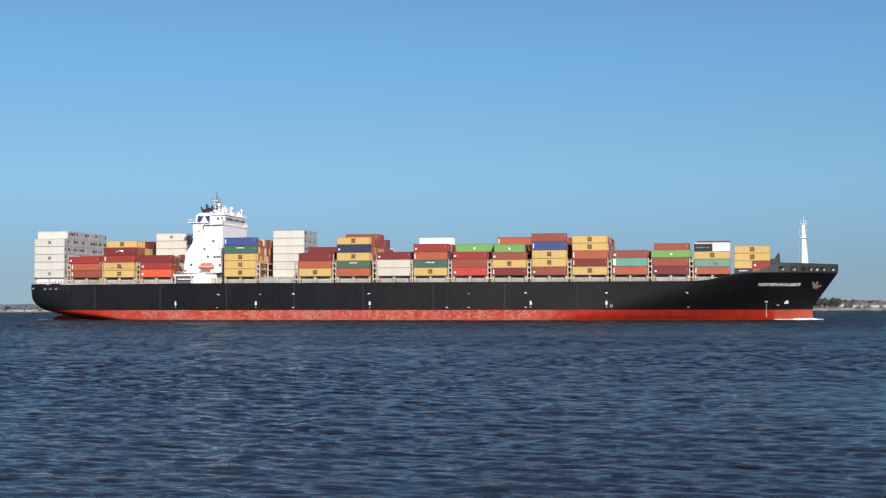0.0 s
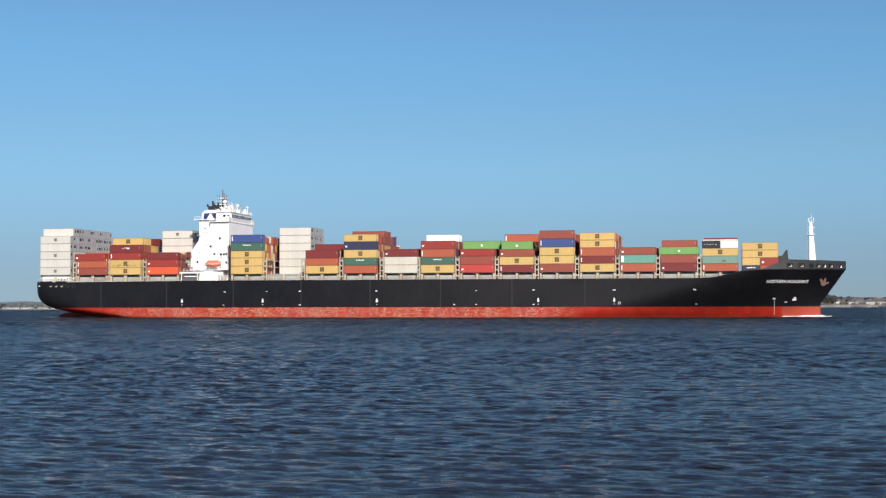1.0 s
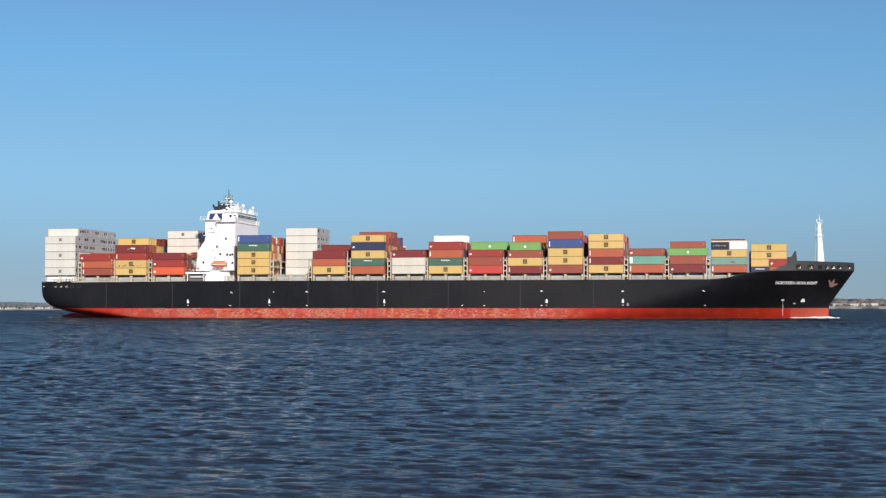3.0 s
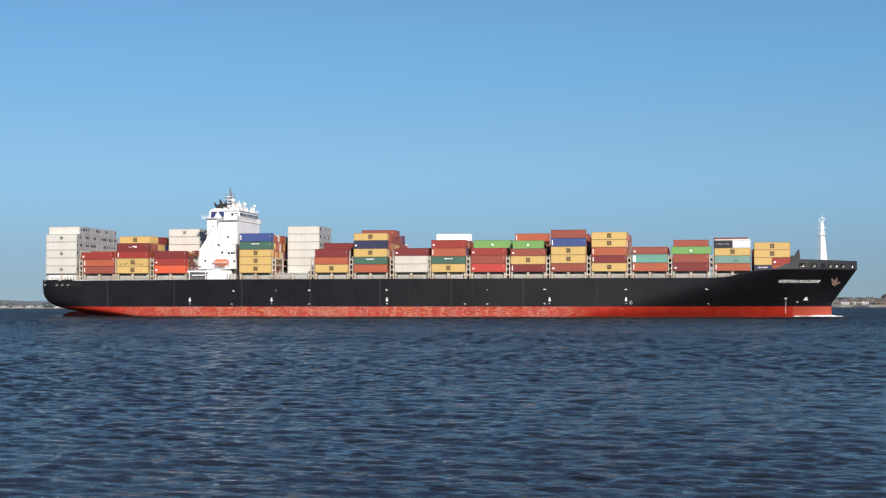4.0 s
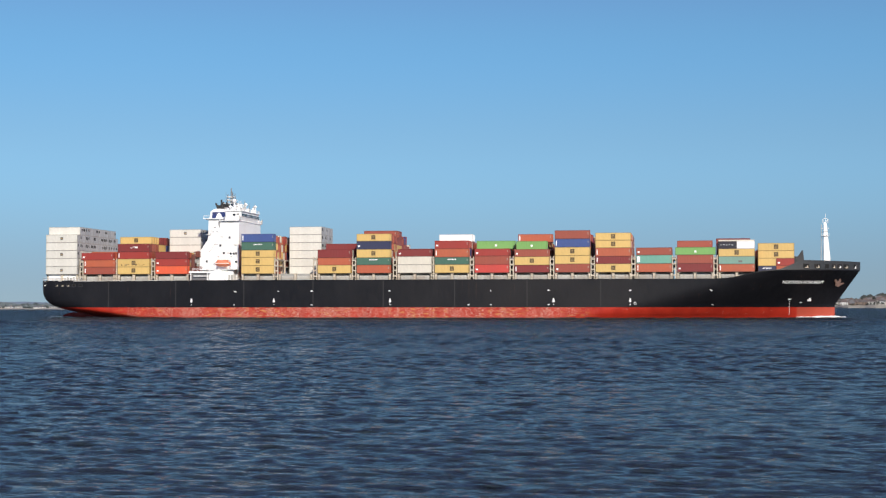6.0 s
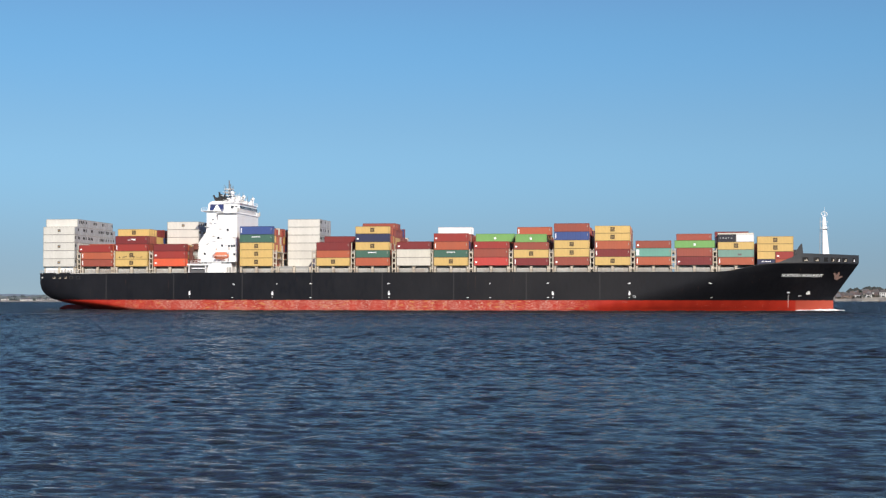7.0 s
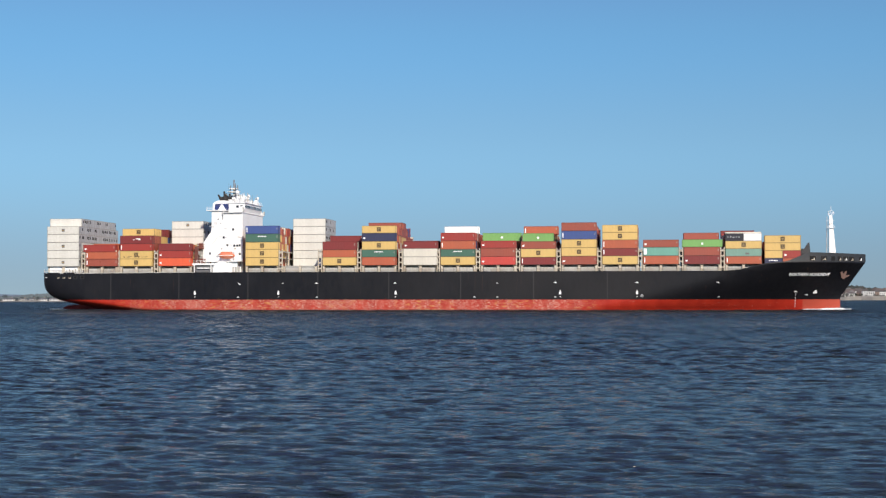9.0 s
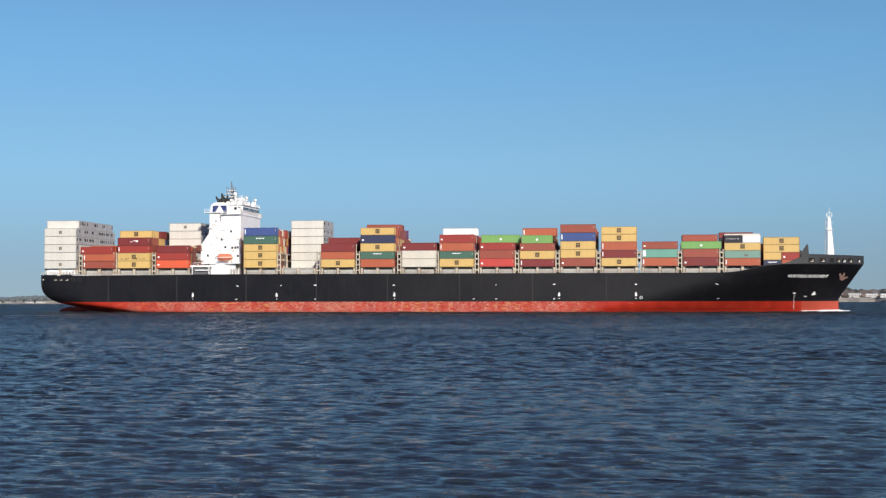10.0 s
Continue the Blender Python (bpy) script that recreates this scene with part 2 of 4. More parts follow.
# ---- mesh helpers ----
def box(bm, x0, x1, y0, y1, z0, z1, mat=0):
    v = [bm.verts.new((x, y, z)) for z in (z0, z1) for x, y in ((x0, y0), (x1, y0), (x1, y1), (x0, y1))]
    for q in ((3, 2, 1, 0), (4, 5, 6, 7), (0, 1, 5, 4), (1, 2, 6, 5), (2, 3, 7, 6), (3, 0, 4, 7)):
        bm.faces.new([v[i] for i in q]).material_index = mat


def prism(bm, outline, y0, y1, mat=0):
    """An outline of (x, z) corners, pushed from y0 to y1."""
    a = [bm.verts.new((x, y0, z)) for x, z in outline]
    b = [bm.verts.new((x, y1, z)) for x, z in outline]
    n = len(a)
    bm.faces.new(a).material_index = mat
    bm.faces.new(b[::-1]).material_index = mat
    for i in range(n):
        bm.faces.new((a[(i + 1) % n], a[i], b[i], b[(i + 1) % n])).material_index = mat


def tube(bm, a, b, r, r2=None, n=8, mat=0):
    a, b = Vector(a), Vector(b)
    d = (b - a).normalized()
    u = d.orthogonal().normalized()
    w = d.cross(u)
    r2 = r if r2 is None else r2
    rings = [[bm.verts.new(c + (u * math.cos(k * math.tau / n) + w * math.sin(k * math.tau / n)) * q) for k in range(n)]
             for c, q in ((a, r), (b, r2))]
    for k in range(n):
        bm.faces.new((rings[0][k], rings[0][(k + 1) % n], rings[1][(k + 1) % n], rings[1][k])).material_index = mat
    bm.faces.new(rings[0][::-1]).material_index = mat
    bm.faces.new(rings[1]).material_index = mat


def to_mesh(name, bm, mats, smooth=False):
    bmesh.ops.recalc_face_normals(bm, faces=bm.faces)
    me = bpy.data.meshes.new(name)
    bm.to_mesh(me)
    bm.free()
    for m in (mats if isinstance(mats, (list, tuple)) else [mats]):
        me.materials.append(m)
    if smooth:
        me.shade_smooth()
    return me


def part(name, bm, mats, parent, label="", smooth=False):
    """One mesh object under a thing or a part; bm is a bmesh or a mesh made before."""
    me = bm if isinstance(bm, bpy.types.Mesh) else to_mesh(name, bm, mats, smooth)
    ob = new(name, me)
    ob.parent = parent
    return tagged(ob, label)


def block(name, parent, mat, *dims, label=""):
    bm = bmesh.new()
    box(bm, *dims)
    return part(name, bm, mat, parent, label)


ABOARD = []  # things that travel with the ship


# ---- water ----
def build_water():
    """One sheet to the horizon, fine in the sector before the camera, with wind chop as real relief."""
    rng = np.random.RandomState(4)
    r = [0.0, 3.0, 8.0, 14.0, 20.0, 25.0, 28.0]
    while r[-1] < 7500:
        r.append(r[-1] * (1.0023 if r[-1] < 100 else 1.0028 if r[-1] < 230 else 1.006 if r[-1] < 900 else 1.02 if r[-1] < 2900 else 1.15))
    r = np.array(r)
    fine = np.radians(np.linspace(-30, 20, 820))
    coarse = np.radians(np.linspace(20, 330, 62)[1:-1])
    ang = np.concatenate([fine, coarse])
    R, A = np.meshgrid(r, ang, indexing="ij")
    X, Y = R * np.sin(A), R * np.cos(A)
    Z, DX, DY = np.zeros_like(X), np.zeros_like(X), np.zeros_like(X)
    wind = radians(8)
    cell = np.maximum(np.gradient(r)[:, None] * np.ones_like(R), R * 0.00107)
    gust = 0.95 + 0.22 * np.sin(X * 0.045 + 1.3 * np.sin(Y * 0.02)) * np.sin(Y * 0.06 + 0.8 * np.sin(X * 0.03))
    for k in range(44):
        lam = 0.33 * (5.5 / 0.33) ** (k / 43)
        d = wind + rng.normal(0, 0.30)
        amp = 0.0074 * lam * min(1.0, 0.9 / lam) ** 1.1 * rng.uniform(0.6, 1.4)
        ph = rng.uniform(0, math.tau)
        fade = np.clip(lam / (cell * 1.7) - 0.8, 0, 1) * gust
        q = math.tau / lam * (X * math.sin(d) + Y * math.cos(d)) + ph + 1.4 * np.sin(X * 0.13 * (1 + k % 3) + Y * 0.05 + k) + 1.2 * np.sin(Y * 0.09 * (1 + k % 4) - X * 0.04 - k)
        # short-crested: each train comes and goes along its crest
        side = X * math.cos(d) - Y * math.sin(d)
        fade = fade * (1.0 + 0.8 * np.sin(side * 1.3 / lam ** 0.7 + 2.1 * k + 0.7 * np.sin(Y * 0.3 + k)))
        Z += amp * fade * np.sin(q)
        DX += 1.25 * amp * fade * math.sin(d) * np.cos(q)
        DY += 1.25 * amp * fade * math.cos(d) * np.cos(q)
    # beyond the reach of the single waves: an uneven surface of the same steepness
    ragged = rng.uniform(-1, 1, Z.shape)
    ragged = sum(np.roll(ragged, k, 1) for k in range(5)) * 0.6
    lift = np.where(R < 22, 0.3, 0.65) * (1 + 1.5 * np.clip((R - 45) / 140, 0, 1))
    X, Y, Z = X + DX * lift, Y + (DY - 0.8 * Z) * lift, Z * lift  # crests lean towards the lee shore
    Z += ragged * np.minimum(cell * 0.15, 0.17) * np.clip((R - 150) / 200, 0, 1) * (R < 3000)
    nr, na = R.shape
    verts = np.stack([X, Y, Z], -1).reshape(-1, 3)
    i, j = np.meshgrid(np.arange(nr - 1), np.arange(na), indexing="ij")
    jn = (j + 1) % na
    faces = np.stack([i * na + j, (i + 1) * na + j, (i + 1) * na + jn, i * na + jn], -1).reshape(-1, 4)
    me = bpy.data.meshes.new("water")
    me.from_pydata(verts, [], faces[:, ::-1])
    me.update()
    me.materials.append(WATER)
    me.shade_smooth()
    return tagged(new("water", me), "dark blue-grey choppy estuary water with small wind waves", "water", kind="structure")


water = build_water()

# ---- container ship ----
ship = tagged(new("container_ship"), "laden black-hulled container ship with worn red bottom, under way", "ship")
ship.matrix_world = SHIP_START
ABOARD.append(ship)

LERP_Z = (-5, 0, 1, 1.6, 2, 2.6, 3.2, 4, 5, 6, 7.5, 9, 11, 20)
KNUCKLE = 16.7


def stem_x(z):
    return 286.2 + max(0.0, min(z, KNUCKLE) - 4.5) * 8.8 / (KNUCKLE - 4.5)


def stern_x(z):
    return float(np.interp(z, LERP_Z, (26, 21, 16.8, 14.2, 12.4, 9.8, 7.4, 5.0, 3.1, 1.9, 0.9, 0.4, 0.25, 0.25)))


def half_beam(x, z):
    """The hull's half breadth at a height: a long parallel body, a fine flared bow, a full overhanging stern."""
    zk = min(max(z, 0.0), KNUCKLE)
    u = zk / KNUCKLE
    x0, n = 188 + 66 * u ** 0.7, 1.75 + 0.75 * u
    s = min(max((x - x0) / (stem_x(z) - x0), 0.0), 1.0)
    bow = 20 * (1 - s ** n)
    b0 = float(np.interp(z, LERP_Z, (0.4, 12, 13.5, 14.8, 15.6, 16.6, 17.3, 17.9, 18.3, 18.6, 18.7, 18.8, 18.8, 18.8)))
    run = float(np.interp(z, LERP_Z, (75, 24, 20, 18, 17, 16, 15, 15, 15, 14, 14, 13, 12, 12)))
    q = min(max((x - stern_x(z)) / run, 0.0), 1.0)
    stern = b0 + (20 - b0) * (1 - (1 - q) ** 2.2)
    return min(bow, stern)


def build_hull():
    zs = [-5, -2.5, 0, 0.8, 1.6, 2.1, 2.6, 3.2, 3.9, 4.6, 5.4, 6.3, 7.4, 8.6, 10, 11.8, 13.55]
    us = [(k / 40) ** 1.6 * 0.28 for k in range(40)] + [0.28 + 0.36 * k / 24 for k in range(24)] + [0.64 + 0.36 * (1 - (1 - k / 48) ** 1.5) for k in range(49)]
    verts, faces = [], []
    n = len(us)
    for side in (-1, 1):
        for z in zs:
            a, b = stern_x(z), stem_x(z)
            for u in us:
                x = a + (b - a) * u
                verts.append((x, side * max(half_beam(x, z), 0.0), z))
    per = n * len(zs)
    for s in (0, 1):
        for i in range(len(zs) - 1):
            for k in range(n - 1):
                q = [s * per + i * n + k, s * per + i * n + k + 1, s * per + (i + 1) * n + k + 1, s * per + (i + 1) * n + k]
                faces.append(q if s == 0 else q[::-1])
    for i in range(len(zs) - 1):  # transom
        faces.append((per + i * n, i * n, (i + 1) * n, per + (i + 1) * n))
    me = bpy.data.meshes.new("hull")
    me.from_pydata(verts, [], faces)
    bm = bmesh.new()
    bm.from_mesh(me)
    bmesh.ops.remove_doubles(bm, verts=bm.verts, dist=0.004)
    me2 = to_mesh("hull", bm, HULL, True)
    return part("hull", me2, None, ship, "black topsides over scuffed red antifouling paint")


hull = build_hull()


def bulwark_top(x):
    return float(np.interp(x, (245, 248, 251, 254.5, 257, 260, 266.3, 274.0, 296), (13.56, 13.7, 14.05, 14.9, 15.5, 16.2, 16.72, 19.85, 19.5)))


def side_wall(x0, x1, n, low, high, levels=6):
    """A plated side following the hull from the height low(x) to high(x), both sides, 60 mm thick."""
    bm = bmesh.new()
    for side in (-1, 1):
        grid = []
        for k in range(n + 1):
            f = 1 - (1 - k / n) ** 1.5
            col = []
            for j in range(levels + 1):
                x = x0 + (x1 - x0) * f
                z = low(x) + (high(x) - low(x)) * j / levels
                xe = stem_x(z)
                x = x0 + (xe - x0) * f
                col.append([bm.verts.new((x, side * max(half_beam(x, z) - inset, 0.0), z)) for inset in (0.0, 0.06)])
            grid.append(col)
        for k in range(n):
            for j in range(levels):
                for w in (0, 1):
                    bm.faces.new((grid[k][j][w], grid[k + 1][j][w], grid[k + 1][j + 1][w], grid[k][j + 1][w]))
            bm.faces.new((grid[k][levels][0], grid[k + 1][levels][0], grid[k + 1][levels][1], grid[k][levels][1]))
    bmesh.ops.remove_doubles(bm, verts=bm.verts, dist=0.003)
    return bm


def low_line(x):
    return 13.55


def mid_line(x):
    return min(KNUCKLE, bulwark_top(x))


bow_plating = part("bow_plating", side_wall(245, 295, 60, low_line, mid_line), HULL, ship, "black flared bow plating", smooth=True)
bulwark = part("bulwark", side_wall(262.8, 295, 44, lambda x: KNUCKLE, lambda x: max(KNUCKLE + 0.02, bulwark_top(x)), 3), BULWARK, ship,
               "weathered black upright bow bulwark")


def deck_sheet(name, x0, x1, z, mat):
    bm = bmesh.new()
    xs = np.linspace(x0, x1, 60)
    rows = [[bm.verts.new((x, s * max(half_beam(x, z) - 0.08, 0.01), z)) for s in (-1, 1)] for x in xs]
    for a, b in zip(rows, rows[1:]):
        bm.faces.new((a[0], b[0], b[1], a[1]))
    return part(name, bm, mat, ship)


deck_sheet("main_deck", 0.0, 272, 13.5, DECK)
block("fore_hatch", ship, HATCH, 258.9, 271.3, -12.5, 12.5, 13.5, 15.28, label="grey steel fore hatch")
deck_sheet("forecastle_deck", 271.9, 294, 16.6, DECK)
block("forecastle_bulkhead", ship, GREY, 271.6, 271.85, -13.5, 13.5, 13.5, 16.6)

# stem bar of the bulwark's opening edge, rudder and skeg
bm = bmesh.new()
prism(bm, [(0.2, -5), (16.5, -5), (16.5, 2.3), (9.0, 2.4), (5.2, 1.7), (4.8, 2.0), (2.0, 1.4), (0.2, 0.7)], -0.45, 0.45)
part("rudder", bm, HULL, ship, "red-painted rudder head breaking the surface")


def hull_patch(name, x0, x1, z0, z1, mat, label="", parent=None, proud=0.03, port=False):
    """A small plate laid on the hull's starboard side."""
    bm = bmesh.new()
    c = [(x0, z0), (x1, z0), (x1, z1), (x0, z1)]
    f = [bm.verts.new((x, -half_beam(x, z) - proud, z)) for x, z in c]
    b = [bm.verts.new((x, -half_beam(x, z) + 0.1, z)) for x, z in c]
    bm.faces.new(f)
    for i in range(4):
        bm.faces.new((f[(i + 1) % 4], f[i], b[i], b[(i + 1) % 4]))
    return part(name, bm, mat, parent or hull, label)


# tug push marks, pilot marks and draught figures (plain bars)
for x in (57.8, 88.6, 131.1, 189.1, 215.6):
    hull_patch("tug_mark", x - 0.36, x + 0.36, 5.5, 6.35, MARK, "white painted tug mark")
    hull_patch("tug_mark", x - 0.2, x + 0.2, 6.35, 6.9, MARK)
    hull_patch("tug_mark", x - 0.22, x + 0.22, 4.6, 4.8, MARK)
hull_patch("thruster_mark", 276.3, 277.7, 5.75, 6.4, MARK, "white painted bulbous-bow mark")
hull_patch("thruster_mark", 276.8, 277.6, 6.4, 6.95, MARK)
hull_patch("thruster_mark", 269.55, 270.6, 6.2, 6.65, MARK)
for k in range(9):
    hull_patch("draught_mark", 270.02, 270.2, 1.0 + k * 0.55, 1.3 + k * 0.55, MARK)
hull_patch("draught_mark", 273.6, 274.6, 5.15, 5.4, MARK)
for x, z in ((102.6, 9.4), (130.9, 9.4), (187.4, 9.5), (215.6, 9.4)):
    hull_patch("load_arrow", x - 0.5, x + 0.5, z, z + 0.18, MARK)
    hull_patch("load_arrow", x - 0.22, x + 0.22, z + 0.18, z + 0.36, MARK)
for x, z in ((74.3, 9.2), (243.2, 9.4)):  # ticks
    hull_patch("pilot_mark", x - 0.5, x, z + 0.1, z + 0.4, MARK)
    hull_patch("pilot_mark", x, x + 0.45, z - 0.1, z + 0.15, MARK)
for x in (90.2, 167.1):
    hull_patch("frame_mark", x - 0.2, x + 0.2, 9.35, 9.6, MARK)
for x in (73.8, 102.6, 159.2, 167.1, 187.4, 243.6):
    hull_patch("load_arrow", x - 0.36, x + 0.36, 4.5, 4.72, MARK)

# pale deck-edge bar, deepest at the stern
for k in range(9):
    a, b = 1.0 + k * 6.3, 7.3 + k * 6.3
    hull_patch("deck_edge_bar", a, b, 13.14 + 0.4 * a / 60, 13.56, GREY, "weathered grey deck-edge bar" if k == 0 else "")

# load-line ring
bm = bmesh.new()
ring = []
for k in range(20):
    a = k * math.tau / 20
    ring.append([bm.verts.new((217.3 + r * math.cos(a), -half_beam(217.3, 5.3) - 0.04, 5.0 + r * math.sin(a))) for r in (0.34, 0.46)])
for a, b in zip(ring, ring[1:] + ring[:1]):
    bm.faces.new((a[0], b[0], b[1], a[1]))
part("load_line", bm, MARK, hull)


def hull_text(body, x0, x1, z0, height):
    """Lettering laid on the flared bow."""
    curve = bpy.data.curves.new("lettering", "FONT")
    curve.body, curve.size, curve.offset = body, 1.0, 0.042
    temp = bpy.data.objects.new("lettering", curve)
    scene.collection.objects.link(temp)
    me = bpy.data.meshes.new_from_object(temp.evaluated_get(bpy.context.evaluated_depsgraph_get()))
    bpy.data.objects.remove(temp)
    bm = bmesh.new()
    bm.from_mesh(me)
    bmesh.ops.subdivide_edges(bm, edges=bm.edges, cuts=1)
    w = max(v.co.x for v in bm.verts)
    h = max(v.co.y for v in bm.verts)
    for v in bm.verts:
        z = z0 + v.co.y / h * height
        x = x0 + v.co.x / w * (x1 - x0) + 0.25 * v.co.y / h * height
        v.co = (x, -half_beam(x, z) - 0.05, z)
    return part("ship_name", bm, MARK, hull, "white block letters of the ship's name")


hull_text("NORTHERN MONUMENT", 267.3, 281.7, 11.85, 0.98)

# anchor in its pocket
bm = bmesh.new()
# crown below, shank up the hawse, a fluke on each side
shape = ((-0.75, -1.5), (0.55, -1.5), (1.0, -0.7), (2.1, 0.45), (1.8, 0.85), (0.55, 0.0), (0.6, 0.8), (0.1, 1.75), (-0.35, 1.3), (-0.4, 0.2), (-1.6, 0.85), (-2.0, 0.2), (-1.15, -0.5))
turn = radians(-22)
rings = []
for proud in (0.35, -0.25):
    ring = []
    for dx, dz in shape:
        x, z = 287.2 + 0.9 * (dx * math.cos(turn) - dz * math.sin(turn)), 12.2 + 0.9 * (dx * math.sin(turn) + dz * math.cos(turn))
        ring.append(bm.verts.new((x, -half_beam(x, z) - proud, z)))
    rings.append(ring)
bm.faces.new(rings[0])
for k in range(len(shape)):
    j = (k + 1) % len(shape)
    bm.faces.new((rings[0][k], rings[0][j], rings[1][j], rings[1][k]))
part("anchor", bm, RUST, ship, "rusty stockless anchor housed on the bow")

# mooring openings in the bulwark and at the stern, their shade a near-black plate
def fairlead(x, z, w, h, roller=None):
    x0, x1, z0, z1, t = x - w / 2, x + w / 2, z - h / 2, z + h / 2, 0.13
    f = hull_patch("fairlead", x0, x1, z0, z1, OPENING_SHADE, "near-black plate for the shade in a mooring opening", ship, 0.04)
    for a in ((x0 - t, x1 + t, z1, z1 + t), (x0 - t, x1 + t, z0 - t, z0), (x0 - t, x0, z0, z1), (x1, x1 + t, z0, z1)):
        hull_patch("rim", *a, BULWARK, "", f, 0.09)
    if roller:
        y = -half_beam(x, z) - 0.12
        bm = bmesh.new()
        tube(bm, (x - w * 0.35, y, z - h * 0.3), (x + w * 0.35, y, z - h * 0.3), 0.13)
        tube(bm, (x + w * 0.2, y, z - h * 0.4), (x + w * 0.2, y, z + h * 0.15), 0.15)
        part("roller", bm, roller, f, "white-painted roller" if roller == MARK else "rusty pale roller")


for x, w, roller in ((275.3, 1.9, PALE), (279.2, 1.9, PALE), (282.6, 1.3, None), (285.0, 1.2, PALE), (287.1, 1.5, MARK), (289.5, 1.7, PALE), (293.0, 0.8, MARK)):
    fairlead(x, 17.75, w + 0.2, 1.5, roller)
for x, roller in ((6.2, PALE), (8.4, PALE), (10.6, PALE), (12.8, None), (15.4, None)):
    fairlead(x, 11.8, 1.1, 0.8, roller)
fairlead(1.2, 11.9, 0.6, 0.6, MARK)

# breakwater ahead of the foremost stack, foremast
bm = bmesh.new()
prism(bm, [(271.8, 16.6), (275.2, 16.6), (274.6, 23.3), (274.2, 23.3), (272.4, 20.6)], -12.0, -11.6)
part("breakwater", bm, BULWARK, ship, "dark steel breakwater wing")
bm = bmesh.new()
prism(bm, [(270.6, 16.6), (275.4, 16.6), (274.9, 22.0), (271.2, 22.0)], 11.6, 12.0)
part("breakwater", bm, BULWARK, ship)
block("breakwater_plate", ship, BULWARK, 274.6, 274.9, -11.6, 11.6, 16.6, 20.6)
bm = bmesh.new()
foot = [bm.verts.new((283.8 + dx * 1.3, dy * 1.1, 16.6)) for dx, dy in ((-1, -1), (1, -1), (1, 1), (-1, 1))]
head = [bm.verts.new((283.2 + dx * 0.5, dy * 0.5, 33.0)) for dx, dy in ((-1, -1), (1, -1), (1, 1), (-1, 1))]
for k in range(4):
    bm.faces.new((foot[k], foot[(k + 1) % 4], head[(k + 1) % 4], head[k]))
bm.faces.new(head)
bmesh.ops.bevel(bm, geom=bm.edges[:], offset=0.15, segments=2)
mast = part("foremast", bm, WHITE, ship, "white tapered steel foremast")
bm = bmesh.new()
tube(bm, (281.6, 0, 16.6), (281.9, 0, 33.0), 0.09, 0.09, 6)
for k in range(28):
    tube(bm, (281.5 + k * 0.014, 0, 17 + k * 0.48), (283.0, 0, 17 + k * 0.48), 0.05, 0.05, 4)
part("ladder", bm, GREY, mast)
bm = bmesh.new()
box(bm, 282.2, 284.5, -1.1, 1.1, 28.75, 28.88)
box(bm, 282.5, 284.0, -0.9, 0.9, 30.35, 30.45)
for k in range(6):
    tube(bm, (282.05 + k * 0.46, -1.2, 28.88), (282.05 + k * 0.46, -1.2, 29.6), 0.05, 0.05, 4)
part("platform", bm, WHITE, mast)
bm = bmesh.new()
for a in range(12):
    p, q = a * math.tau / 12, (a + 1) * math.tau / 12
    tube(bm, (283.3 + 1.0 * math.cos(p), 0, 34.0 + 1.0 * math.sin(p)), (283.3 + 1.0 * math.cos(q), 0, 34.0 + 1.0 * math.sin(q)), 0.08, 0.08, 5)
tube(bm, (283.3, 0, 33.0), (283.3, 0, 36.6), 0.1, 0.06, 5)
for side in (-1, 1):
    tube(bm, (283.2, 0, 33.0), (283.2 + side * 1.0, 0, 34.6), 0.09, 0.07, 5)
    tube(bm, (283.2 + side * 0.3, 0, 31.4), (283.2 + side * 1.25, 0, 31.4), 0.09, 0.09, 5)
part("lamp_cage", bm, WHITE, mast, "ringed masthead lamp frame")

# ---- cargo plan ----
BAY_X = (1.87, 16.6, 29.6, 44.1, 76.45, 90.3, 104.7, 118.95, 133.8, 147.15, 161.35, 175.45, 189.6, 203.75, 217.75, 231.7, 245.75, 259.25)
BASE_Z = 15.85
ROW = 2.5


def row_y(r):
    return -20.0 + 0.03 + 1.22 + r * ROW 


